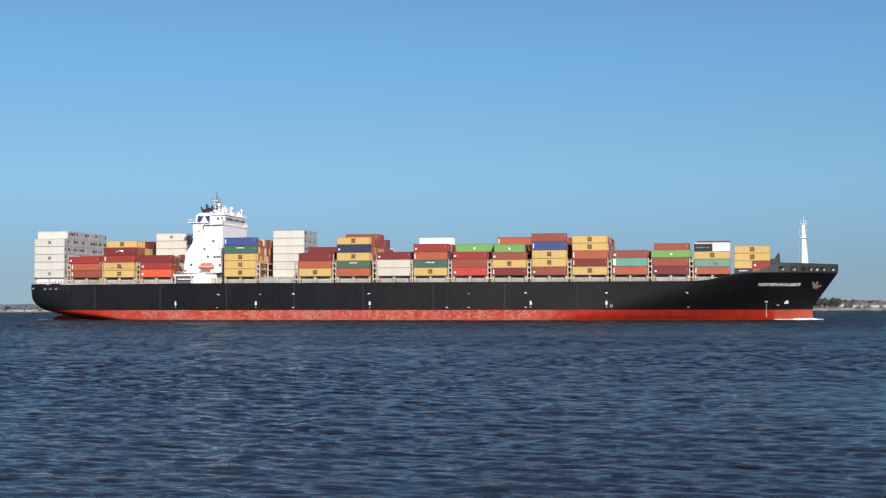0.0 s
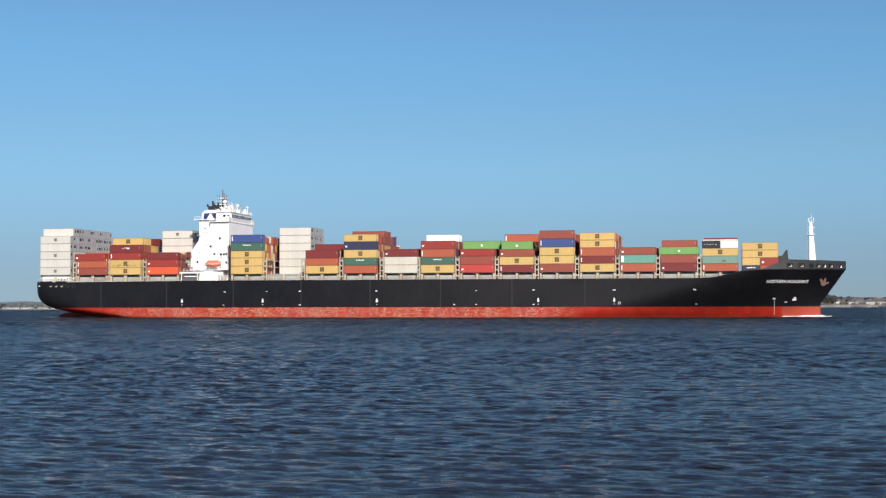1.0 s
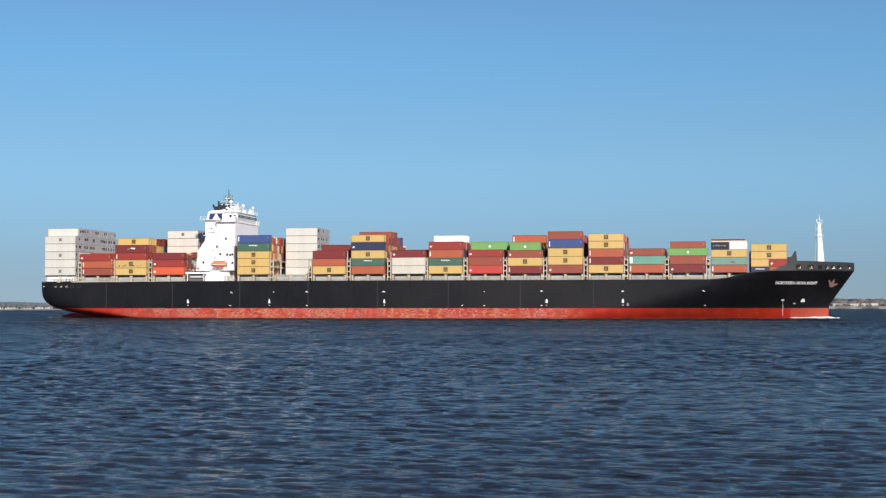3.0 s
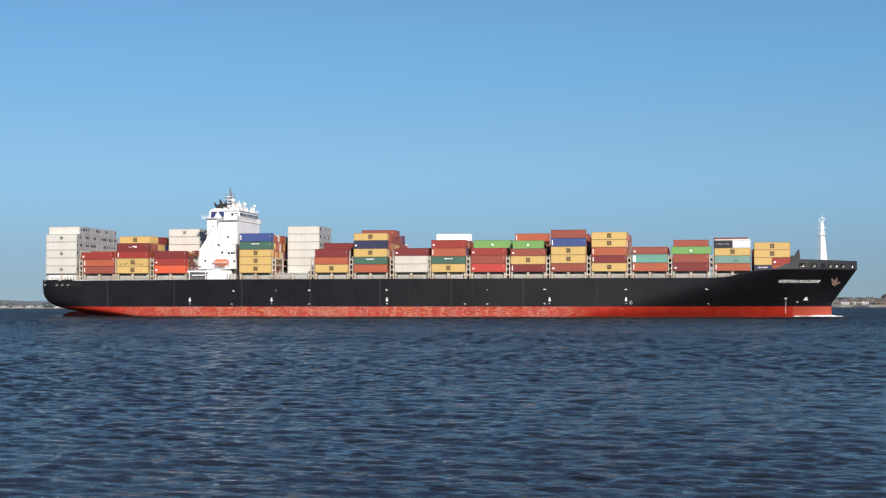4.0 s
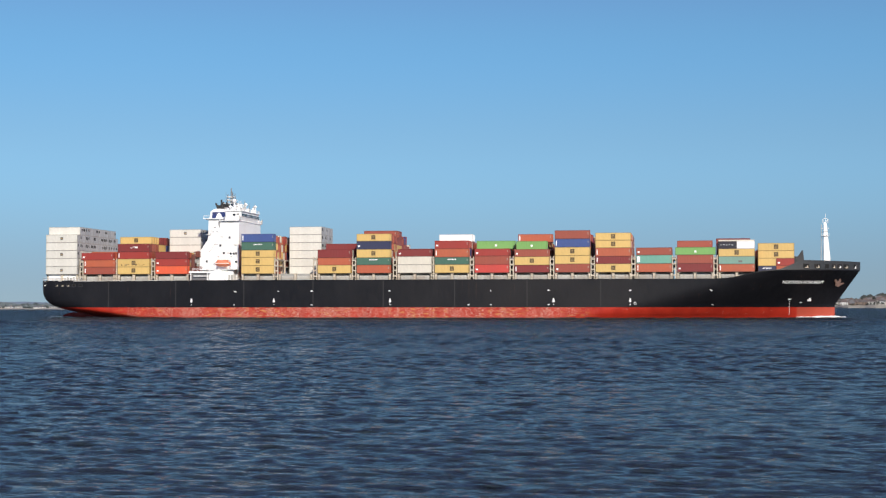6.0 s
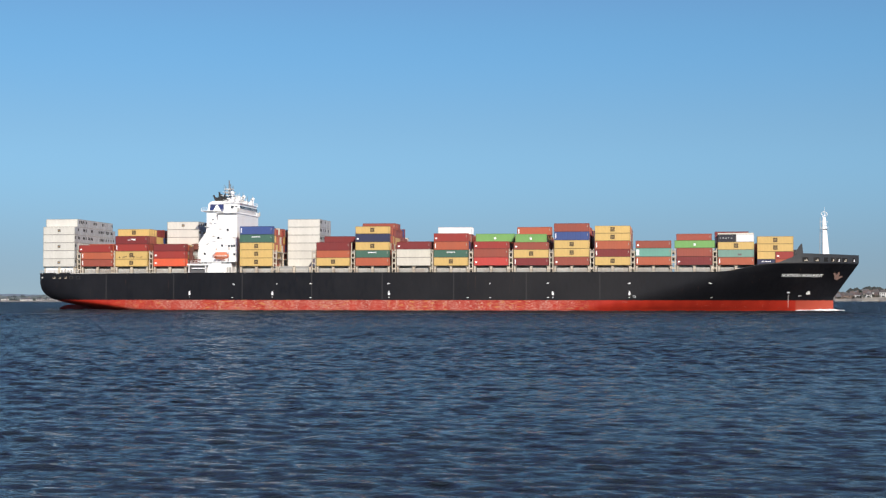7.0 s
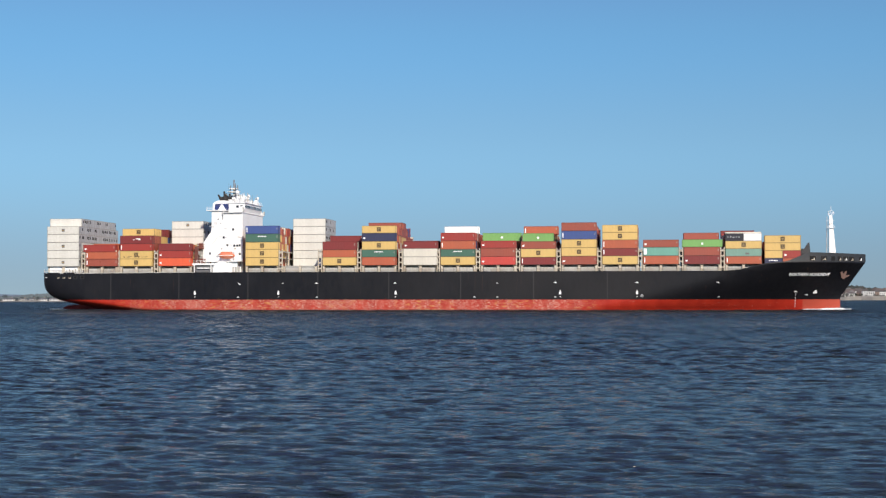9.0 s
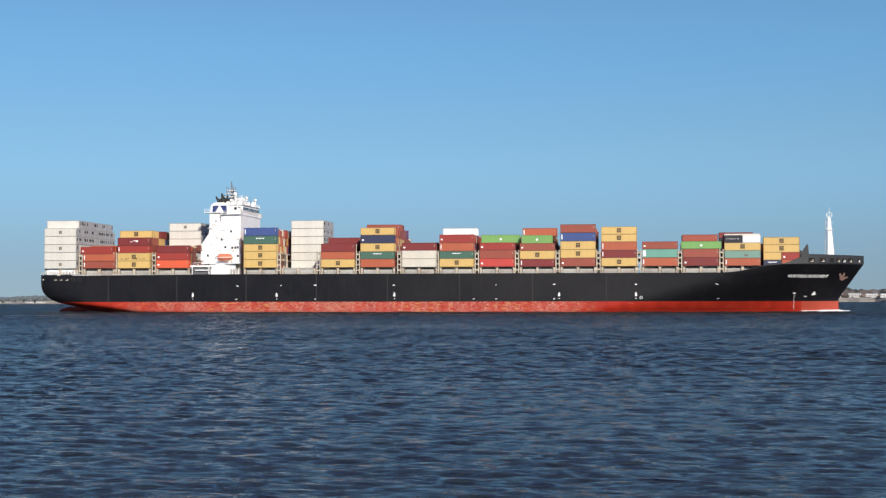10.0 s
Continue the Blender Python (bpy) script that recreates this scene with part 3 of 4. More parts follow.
# hatch covers, coamings, stanchions and lashing bridges
for i, x in enumerate(BAY_X[:-1]):
    b = min(17.3, half_beam(x + 12, 13.5) - 2.4)
    bm = bmesh.new()
    box(bm, x - 0.1, x + 12.3, -b, b, 13.5, 14.9)
    box(bm, x - 0.3, x + 12.5, -b - 0.25, b + 0.25, 14.9, BASE_Z - 0.02)
    part("hatch_cover", bm, HATCH, ship, "grey steel hatch coaming and cover")
    for k in range(3):  # stanchions under the outermost row
        xs = (x + 0.15, x + 5.85, x + 11.75)[k]
        bm = bmesh.new()
        w = 0.62 if k != 1 else 0.85
        yo = -min(19.7, half_beam(xs, 13.5) - 0.2)
        box(bm, xs - (w - 0.45) / 2, xs + 0.45 + (w - 0.45) / 2, yo, yo + 0.7, 13.5, BASE_Z - 0.02)
        box(bm, xs - 0.35, xs + 0.8, yo, yo + 0.9, BASE_Z - 0.3, BASE_Z - 0.02)
        part("stanchion", bm, PALE, ship, "pale painted cargo stanchion")
    for k in range(2):  # vent and pipe casings seen between them
        bm = bmesh.new()
        x0 = x + 0.9 + k * 5.75
        yo = -min(19.0, half_beam(x0 + 4, 13.5) - 0.9)
        box(bm, x0, x0 + 4.7, yo, yo + 0.6, 13.5, 15.0)
        for j in range(4):
            box(bm, x0 + 0.2 + j * 1.15, x0 + 0.8 + j * 1.15, yo - 0.25, yo, 13.5, 14.6 + 0.3 * (j % 2))
        part("side_casing", bm, GREY, ship, "grey casing with pipes along the side deck")
    bm = bmesh.new()
    for zz in (14.1, 14.55):
        tube(bm, (x - 1.6, -min(19.85, half_beam(x, 13.5) - 0.1), zz), (x + 12.4, -min(19.85, half_beam(x + 12.4, 13.5) - 0.1), zz), 0.035, 0.035, 4)
    for j in range(8):
        xx = x - 1.5 + j * 1.95
        yy = -min(19.85, half_beam(xx, 13.5) - 0.1)
        tube(bm, (xx, yy, 13.5), (xx, yy, 14.55), 0.035, 0.035, 4)
    part("railing", bm, PALE, ship)

for i, x in enumerate(BAY_X):
    if i in (0, 4, 17):
        continue
    g0, g1 = x - 1.75, x - 0.25
    top = 21.0
    y1 = min(19.8, half_beam(x, 13.5) - 0.3)
    bridge = part("lashing_bridge", to_mesh("lashing_bridge", (lambda bm: (box(bm, g0 + 0.1, g1 - 0.1, -y1, y1, 18.4, 18.6), box(bm, g0 + 0.1, g1 - 0.1, -y1, y1, top - 0.25, top), bm)[-1])(bmesh.new()), GREY), None, ship, "grey steel lashing bridge between bays")
    for r in range(0, 17, 4):
        for gx in (g0, g1 - 0.35):
            bm = bmesh.new()
            y = max(-y1, min(y1 - 0.5, -20 + r * ROW))
            box(bm, gx, gx + 0.35, y, y + 0.5, 13.5, top + (0.6 if r in (0, 16) else 0))
            part("post", bm, PALE, bridge)
    for zz in (14.6, 16.6, 18.5, 20.2):
        bm = bmesh.new()
        box(bm, g0 + 0.35, g1 - 0.35, -y1 - 0.02, -y1 + 0.3, zz, zz + 0.42)
        part("cross_beam", bm, PALE, bridge)

# ---- containers ----
BOX_MESHES = {}


def box_meshes(colour, length, height):
    key = (colour, length, height)
    if key in BOX_MESHES:
        return BOX_MESHES[key]
    w, h, l = 2.44, height, length
    # corrugated shell: trapezoid ribs along both sides, ribbed roof
    bm = bmesh.new()
    n = int((l - 0.3) / 0.56)
    for side in (-1, 1):
        prev = None
        for k in range(n):
            a = 0.15 + k * (l - 0.3) / n
            for f, d in ((0.0, 0.03), (0.3, 0.03), (0.42, 0.042), (0.88, 0.042)):
                x = a + f * (l - 0.3) / n
                y = side * (w / 2 - d)
                cur = [bm.verts.new((x, y, z)) for z in (0.14, h - 0.1)]
                if prev:
                    bm.faces.new((prev[0], cur[0], cur[1], prev[1]))
                prev = cur
        cur = [bm.verts.new((l - 0.15, side * (w / 2 - 0.03), z)) for z in (0.14, h - 0.1)]
        bm.faces.new((prev[0], cur[0], cur[1], prev[1]))
    box(bm, 0.1, l - 0.1, -w / 2 + 0.09, w / 2 - 0.09, 0.1, h - 0.02)
    shell = to_mesh("container_shell", bm, BOX_PAINT[colour])
    bm = bmesh.new()
    for x in (0, l - 0.16):
        for y in (-w / 2, w / 2 - 0.16):
            box(bm, x, x + 0.16, y, y + 0.16, 0.0, h)
    for y in (-w / 2, w / 2 - 0.1):
        box(bm, 0.16, l - 0.16, y, y + 0.1, 0.0, 0.15)
        box(bm, 0.16, l - 0.16, y, y + 0.08, h - 0.11, h)
    for x in (0, l - 0.12):
        box(bm, x, x + 0.12, -w / 2 + 0.16, w / 2 - 0.16, h - 0.13, h)
        box(bm, x, x + 0.12, -w / 2 + 0.16, w / 2 - 0.16, 0, 0.16)
    rails = to_mesh("container_frame", bm, FRAME_SHADE_PAINT[colour])
    bm = bmesh.new()  # one door leaf, its locking bars raised from the sheet
    prev = None
    for y, d in ((0.02, 0.02), (0.28, 0.02), (0.29, 0.07), (0.36, 0.07), (0.37, 0.02), (0.72, 0.02), (0.73, 0.07), (0.80, 0.07), (0.81, 0.02), (1.04, 0.02)):
        cur = [bm.verts.new((l - 0.04 + d, y, z)) for z in (0.17, h - 0.14)]
        if prev:
            bm.faces.new((prev[0], cur[0], cur[1], prev[1]))
        prev = cur
    doors = to_mesh("door", bm, BOX_PAINT[colour])
    unit = None
    if colour in ("white",):  # cooling unit on the end of a refrigerated box
        bm = bmesh.new()
        box(bm, l - 0.05, l + 0.03, -1.04, 1.04, 0.18, h - 0.15)
        unit = [to_mesh("cooling_unit", bm, UNIT)]
        for y, z, a, b in ((-0.9, 1.4, 0.75, 1.0), (0.12, 1.3, 0.7, 1.0)):
            bm = bmesh.new()
            box(bm, l + 0.01, l + 0.05, y, y + a, z, z + b)
            unit.append(to_mesh("fan_opening", bm, OPENING_SHADE))
    BOX_MESHES[key] = (shell, rails, doors, unit)
    return BOX_MESHES[key]


def emblem(parent, x, z, w, h, mat, y=-1.22):
    bm = bmesh.new()
    box(bm, x - w / 2, x + w / 2, y - 0.012, y + 0.06, z - h / 2, z + h / 2)
    return part("emblem", bm, mat, parent)


vents = random.Random(11)
REST = bmesh.new()  # the many boxes in the middle of the stow
REST_COLOURS = list(BOX_COLOURS)


def container(colour, x, y, z, length=12.19, height=2.59, shown=False, exposed=True, mark=""):
    shell, rails, doors, unit = box_meshes(colour, length, height)
    words = BOX_COLOURS[colour][1]
    size = "twenty-foot" if length < 7 else "forty-five-foot" if length > 13 else "forty-foot"
    reefer = colour == "white"
    ob = new("refrigerated_container" if reefer else "shipping_container", shell)
    tagged(ob, f"{words} {size} {'refrigerated' if reefer else 'corrugated steel'} container stacked on the ship's deck", "container", "deck containers")
    ob.matrix_world = pose(SHIP_X + x, SHIP_Y + y, z)
    ABOARD.append(ob)
    if exposed:
        part("frame", rails, None, ob)
        for dy in (-1.06, 0.0):
            part("door", doors, None, ob).location.y = dy
        if unit:
            panel = part("cooling_unit", unit[0], None, ob, "grey refrigeration unit panel")
            for me, odds in zip(unit[1:], (0.6, 0.38)):
                if vents.random() < odds:
                    part("fan_opening", me, None, panel, "near-black plate for the shade in a fan opening")
    if shown:
        mid, top = length / 2, height
        if colour == "yellow" and mark != "none":
            e = emblem(ob, mid, top * 0.52, 1.45, 1.5, EMBLEM)
            part("emblem_inset", to_mesh("emblem_inset", (lambda bm: (box(bm, mid - 0.4, mid + 0.4, -1.25, -1.2, top * 0.55, top * 0.55 + 0.22), box(bm, mid - 0.45, mid + 0.45, -1.25, -1.2, top * 0.38, top * 0.38 + 0.16), bm)[-1])(bmesh.new()), EMBLEM_LIGHT), None, e)
        if mark == "square":
            e = emblem(ob, mid, top * 0.52, 1.05, 1.05, EMBLEM_GREY)
            emblem(e, mid, top * 0.5, 0.7, 0.3, EMBLEM_LIGHT, -1.235)
        if mark == "bar":  # a line of lettering too small to read
            for k in range(6):
                emblem(ob, mid - 1.35 + k * 0.52, top * 0.7, 0.4, 0.32, MARK)
        if mark == "stain":  # dark grime along the lower side
            grime = random.Random(5)
            for k in range(14):
                x = grime.uniform(1.5, 10.5)
                emblem(ob, x, grime.uniform(0.5, 1.0), grime.uniform(0.2, 0.8), grime.uniform(0.1, 0.35), EMBLEM_LIGHT if k % 2 else EMBLEM)
        if mark == "tag":
            emblem(ob, length * 0.6, top * 0.36, 1.25, 0.6, EMBLEM_GREY)
        if mark == "dot":
            emblem(ob, mid, top * 0.45, 0.7, 0.7, MARK)
        if mark == "left":
            emblem(ob, 0.85, top * 0.4, 0.7, 0.55, MARK)
        if mark == "leftbar":
            emblem(ob, 0.55, top * 0.5, 0.32, top * 0.6, MARK)
        if mark == "panel":
            emblem(ob, 0.75, top * 0.5, 1.0, top * 0.72, MARK)
        if mark == "wing":
            emblem(ob, mid + 0.3, top * 0.6, 1.0, 0.3, MARK)
            emblem(ob, mid + 1.1, top * 0.55, 0.9, 0.6, MARK)
            emblem(ob, mid - 0.9, top * 0.48, 0.9, 0.16, MARK)
        if mark == "words":
            for k in range(5):
                emblem(ob, length * 0.14 + k * length * 0.155, top * (0.5 + 0.03 * (k % 2)), length * (0.05 + 0.03 * (k % 3)), 0.34, UNIT)
        if colour in ("brown", "orange", "red", "dark", "flame", "vivid", "blue", "green", "teal") and length > 7:
            emblem(ob, length - 0.6, top * 0.64, 0.2, top * 0.26, FRAME_SHADE_PAINT["cream"])
    return ob


# Tiers from the bottom up: the starboard wing row (with emblem), then stacks further inboard as
# (first row, last row, colours); "?" draws a mixed colour.
H, S = 2.9, 2.59
MIX = ("brown", "orange", "cream", "red", "brown", "yellow", "dark", "orange", "brown", "red", "blue", "cream")


def w6(n):
    return [("white", H, "")] * n


BAYS = {
    0: [(0, 0, [("white", H, "square"), ("white", H, ""), ("white", H, "square"), ("white", H, ""), ("white", H, "square")]), (1, 14, w6(6)), (15, 15, w6(5))],
    1: [(0, 0, [("brown", S, "leftbar"), ("orange", S, "leftbar"), ("red", S, "left")]), (1, 15, "???")],
    2: [(0, 0, [("yellow", S, ""), ("yellow", H, "stain"), ("red", S, "leftbar"), ("dark", H, "wing")]), (1, 3, [("yellow", S, ""), ("brown", H, ""), ("brown", S, ""), ("brown", H, ""), ("yellow", S, "")]),
        (4, 6, [("brown", S, ""), ("yellow", H, ""), ("yellow", S, ""), ("yellow", H, ""), ("dark", S, "")]), (7, 15, "?????")],
    3: [(0, 0, [("flame", H, "left"), ("red", S, "left"), ("dark", S, "")]), (1, 5, "???"), (6, 10, [("white", S, "square"), ("white", S, "square")] + w6(3) + [("white", H, "square")]), (11, 15, "????")],
    4: [(0, 0, [("yellow", H, ""), ("yellow", H, ""), ("yellow", S, ""), ("green", H, "bar"), ("blue", H, "leftbar")]), (1, 12, "?????"), (13, 15, "????")],
    5: [(6, 12, w6(6)), (13, 15, "????")],
    6: [(0, 0, [("yellow", H, ""), ("orange", S, ""), ("dark", H, "")]), (1, 4, "???"), (5, 12, [("brown", H, ""), ("orange", S, ""), ("brown", H, ""), ("dark", S, "")]), (13, 15, "???")],
    7: [(0, 0, [("orange", H, ""), ("green", S, "bar"), ("yellow", H, ""), ("navy", H, "left"), ("yellow", S, "")]), (1, 4, "?????"), (5, 8, [("brown", S, ""), ("orange", S, ""), ("brown", S, ""), ("yellow", S, ""), ("brown", S, ""), ("brown", S, "left")]), (9, 12, "?????"), (13, 15, "????")],
    8: [(0, 0, [("cream", H, ""), ("cream", H, ""), ("dark", S, "left")]), (1, 15, "???")],
    9: [(0, 0, [("yellow", H, ""), ("green", S, "bar"), ("orange", H, "leftbar"), ("red", H, "left")]), (1, 3, "????"), (4, 5, [("brown", H, ""), ("orange", H, ""), ("brown", H, ""), ("brown", S, ""), ("bright", S, "")]), (6, 15, "????")],
    10: [(0, 0, [("vivid", H, "left"), ("brown", H, ""), ("red", S, "left")]), (1, 1, "???"), (2, 2, [("brown", H, ""), ("brown", H, ""), ("brown", S, ""), ("lime", H, "dot")]), (3, 15, "????")],
    11: [(0, 0, [("dark", S, "leftbar"), ("yellow", H, ""), ("brown", S, "left")]), (1, 1, [("dark", S, ""), ("yellow", S, ""), ("brown", H, ""), ("lime", H, "dot")]), (2, 4, "????"), (5, 6, [("brown", S, ""), ("brown", H, ""), ("brown", H, ""), ("yellow", S, ""), ("orange", H, "leftbar")]), (7, 15, "????")],
    12: [(0, 0, [("brown", H, "left"), ("yellow", H, ""), ("yellow", H, ""), ("blue", H, "leftbar"), ("brown", H, "")]), (1, 15, "?????")],
    13: [(0, 0, [("yellow", H, ""), ("dark", S, "leftbar"), ("orange", H, "leftbar"), ("yellow", S, ""), ("yellow", S, "")]), (1, 15, "?????")],
    14: [(0, 0, [("orange", H, "leftbar"), ("teal", H, "panel"), ("brown", S, "left")]), (1, 15, "???")],
    15: [(0, 0, [("dark", H, "left"), ("brown", H, ""), ("lime", S, "dot")]), (1, 2, "???"), (3, 8, [("brown", H, ""), ("brown", H, ""), ("brown", S, ""), ("brown", S, "")]), (9, 15, "???")],
    16: [(0, 0, [("orange", S, "leftbar"), ("sage", S, "tag"), ("yellow", S, ""), (("black", "bright"), S, "words")]), (1, 4, "????"), (5, 9, [("brown", S, ""), ("brown", S, ""), ("brown", S, ""), ("dark", S, "left")]), (10, 14, "????"), (15, 15, [("brown", S, ""), ("brown", S, ""), ("brown", S, ""), ("brown", S, ""), ("dark", S, "")])],
    17: [(2, 2, [(("navy", "orange"), S, "bar"), (("yellow", "red"), S, "left"), ("yellow", S, ""), ("yellow", S, "")]), (3, 12, "???"), (13, 13, "???")],
}
# boxes of another length, or set along the bay: (bay, first row, last row, tier) to (shift, length)
ODD_SIZES = {(1, 0, 0, 2): (-0.9, 12.19), (10, 2, 2, 3): (0.1, 13.72), (15, 0, 0, 2): (-0.65, 13.72), (11, 1, 4, 3): (0.35, 10.9), (11, 5, 15, 3): (0.35, 10.9)}


def odd_size(bay, r, tier):
    for (b, r0, r1, k), size in ODD_SIZES.items():
        if b == bay and r0 <= r <= r1 and k == tier:
            return size
    return 0.0, 12.19


pick = random.Random(7)
for bay, groups in BAYS.items():
    stacks = {}
    for first, last, tiers in groups:
        for r in range(first, last + 1):
            stacks[r] = [(pick.choice(MIX), pick.choice((S, H)) if len(tiers) < 5 else pick.choice((S, S, H)), "") if t == "?" else t for t in tiers]
    for r, tiers in stacks.items():
        z = BASE_Z if bay < 17 else 15.3
        lows = [len(stacks.get(q, ())) for q in (r - 1, r + 1)]
        near = all(len(stacks.get(q, ())) < len(tiers) for q in range(0, r)) or r == 0
        for k, (colour, height, mark) in enumerate(tiers):
            shown = near and (r == 0 or k >= max([len(stacks.get(q, ())) for q in range(0, r)] + [0]))
            exposed = shown or k >= min(lows) or k == len(tiers) - 1 or r in (0, 15) or k >= 3
            shift, length = odd_size(bay, r, k)
            if not (r <= 2 or shown or colour == "white" or (r <= 6 and k == len(tiers) - 1 and k > 3)):
                y = row_y(r)
                for x0, x1, inset, z0, z1 in ((0.0, length, 0.0, 0.0, 0.14), (0.06, length - 0.06, 0.05, 0.14, height - 0.11), (0.0, length, 0.0, height - 0.11, height)):
                    box(REST, BAY_X[bay] + shift + x0, BAY_X[bay] + shift + x1, y - 1.22 + inset, y + 1.22 - inset, z + z0, z + z1, REST_COLOURS.index(colour))
            elif isinstance(colour, tuple):
                for c, dx in zip(colour, (0.0, 6.13)):
                    container(c, BAY_X[bay] + dx, row_y(r), z, 6.06, height, shown, True, mark if c in ("black", "navy", "red") else "none")
            else:
                container(colour, BAY_X[bay] + shift, row_y(r), z, length, height, shown, exposed, mark)
            z += height + 0.028

rest = tagged(new("stacked_containers", to_mesh("stacked_containers", REST, list(BOX_PAINT.values()))), "mixed brown, yellow and red containers filling the middle of the stow", "containers", kind="stuff")
rest.matrix_world = SHIP_START
ABOARD.append(rest)


# ---- accommodation block ----
def window_row(parent, x0, x1, n, y, z, w=0.7, h=0.8):
    for k in range(n):
        x = x0 + (x1 - x0) * (k + 0.5) / n
        block("window", parent, GLASS_DARK, x - w / 2, x + w / 2, y - 0.03, y + 0.1, z, z + h)


def rail(parent, pts, h=1.05):
    bm = bmesh.new()
    for a, b in zip(pts, pts[1:]):
        a, b = Vector(a), Vector(b)
        n = max(1, int((b - a).length / 1.5))
        for k in range(n + 1):
            q = a.lerp(b, k / n)
            tube(bm, q, q + Vector((0, 0, h)), 0.06, 0.06, 4)
        for zz in (h, h * 0.5):
            tube(bm, a + Vector((0, 0, zz)), b + Vector((0, 0, zz)), 0.06, 0.06, 4)
    return part("railing", bm, WHITE, parent)


# main tower with a raked aft fin
bm = bmesh.new()
prism(bm, [(58.8, 13.5), (73.7, 13.5), (73.7, 32.8), (63.3, 32.8), (63.0, 30.0), (58.9, 24.2)], -14, 14)
house = part("accommodation_block", bm, WHITE, ship, "white steel accommodation tower")
for z in (16.6, 19.5, 22.4, 25.3, 28.2, 31.1):
    block("deck_edge", house, WHITE, 62.9 if z > 24 else 58.6, 73.68, -14.1, 14.1, z, z + 0.1)
for x, z, n in ((69.6, 28.8, 1), (66.1, 25.9, 1), (70.1, 22.9, 2), (67.5, 23.1, 1), (61.0, 20.1, 1), (72.1, 23.0, 1), (72.1, 19.9, 1)):
    window_row(house, x, x + n * 1.1, n, -14.05, z)
# aft stair tower beside the funnel
bm = bmesh.new()
prism(bm, [(60.8, 24.0), (65.8, 24.0), (65.8, 36.1), (61.8, 36.1), (61.8, 30.0)], -13.0, -5)
stair = part("stair_tower", bm, WHITE, ship, "white stair tower")
window_row(stair, 63.6, 64.8, 1, -13.05, 32.4)
block("landing", stair, WHITE, 60.0, 66.6, -13.8, 4.8, 36.1, 36.35)
block("landing", stair, WHITE, 61.2, 66.0, -13.5, -13.0, 30.4, 30.6)
block("landing", stair, WHITE, 61.0, 66.0, -13.5, -13.0, 27.6, 27.75)
rail(stair, [(60.1, -13.7, 36.35), (62.4, -13.7, 36.35)])
# funnel casing
bm = bmesh.new()
prism(bm, [(59.0, 30.0), (66.5, 30.0), (66.0, 39.6), (64.6, 40.4), (61.4, 40.4), (59.8, 39.6)], -4.5, 4.5)
bmesh.ops.bevel(bm, geom=bm.edges[:], offset=0.3, segments=2)
funnel = part("funnel", bm, WHITE, ship, "white funnel casing with navy panel and sooty pipes")
bm = bmesh.new()
prism(bm, [(60.3, 36.6), (65.9, 36.6), (65.7, 39.2), (60.6, 39.2)], -4.62, -4.52)
part("funnel_band", bm, NAVY, funnel)
bm = bmesh.new()
prism(bm, [(61.6, 36.65), (64.8, 36.65), (63.4, 39.0), (62.9, 39.0)], -4.72, -4.64)
part("funnel_emblem", bm, MARK, funnel, "plain white peaked emblem")
for k in range(6):
    bm = bmesh.new()
    x, y = 62.0 + (k % 3) * 1.3, -3.6 + (k // 3) * 2.6
    tube(bm, (x + 0.7, y, 40.2), (x - 0.5 + 0.9 * (k % 3), y, (42.6, 43.8, 42.9)[k % 3] - 0.6 * (k // 3)), 0.42, 0.34, 10)
    part("exhaust_pipe", bm, SOOT, funnel, "sooty black exhaust pipe")
bm = bmesh.new()
prism(bm, [(61.9, 40.4), (65.6, 40.4), (66.0, 41.2), (65.2, 42.1), (64.0, 42.4), (62.6, 41.5)], -3.8, 0.5)
part("funnel_top", bm, SOOT, funnel)
# bridge deck, wheelhouse set back on it, open wings
block("bridge_trunk", ship, WHITE, 66.4, 73.7, -14.0, 14.0, 32.8, 35.3, label="white trunk below the navigation bridge")
bm = bmesh.new()
prism(bm, [(67.8, 35.5), (73.5, 35.5), (73.9, 37.4), (73.7, 39.0), (67.8, 39.0)], -11.5, 11.5)
wheel = part("wheelhouse", bm, WHITE, ship, "white navigation bridge with dark windows")
for k in range(16):
    y = -10.8 + k * 1.44
    block("bridge_window", wheel, GLASS_DARK if k in (0, 1, 3, 4, 9) else BRIDGE_GLASS, 73.5, 73.96, y - 0.52, y + 0.52, 37.2, 38.2)
window_row(wheel, 70.4, 73.2, 2, -11.55, 37.2, 1.0, 0.9)
block("bridge_deck", wheel, WHITE, 66.4, 73.9, -14.9, 14.9, 35.3, 35.5)
for s in (-1, 1):
    block("wing_screen", wheel, WHITE, 73.7, 73.88, min(s * 11.5, s * 14.9), max(s * 11.5, s * 14.9), 35.5, 36.8)
    block("wing_screen", wheel, WHITE, 71.0, 73.88, s * 14.9 - 0.06, s * 14.9 + 0.06, 35.5, 36.7)
    block("wing_console", wheel, WHITE, 72.2, 73.4, s * 13.4 - 0.5, s * 13.4 + 0.5, 35.5, 37.6)
    block("lamp_bracket", wheel, GREY, 73.88, 74.3, s * 14.4 - 0.3, s * 14.4 + 0.3, 35.7, 37.2)
block("compass_deck", wheel, WHITE, 67.4, 74.1, -12.0, 12.0, 39.0, 39.2)
rail(wheel, [(67.6, -11.8, 39.2), (74.0, -11.8, 39.2), (74.0, 11.8, 39.2)])
rail(wheel, [(66.6, -14.8, 35.5), (71.0, -14.8, 35.5)])
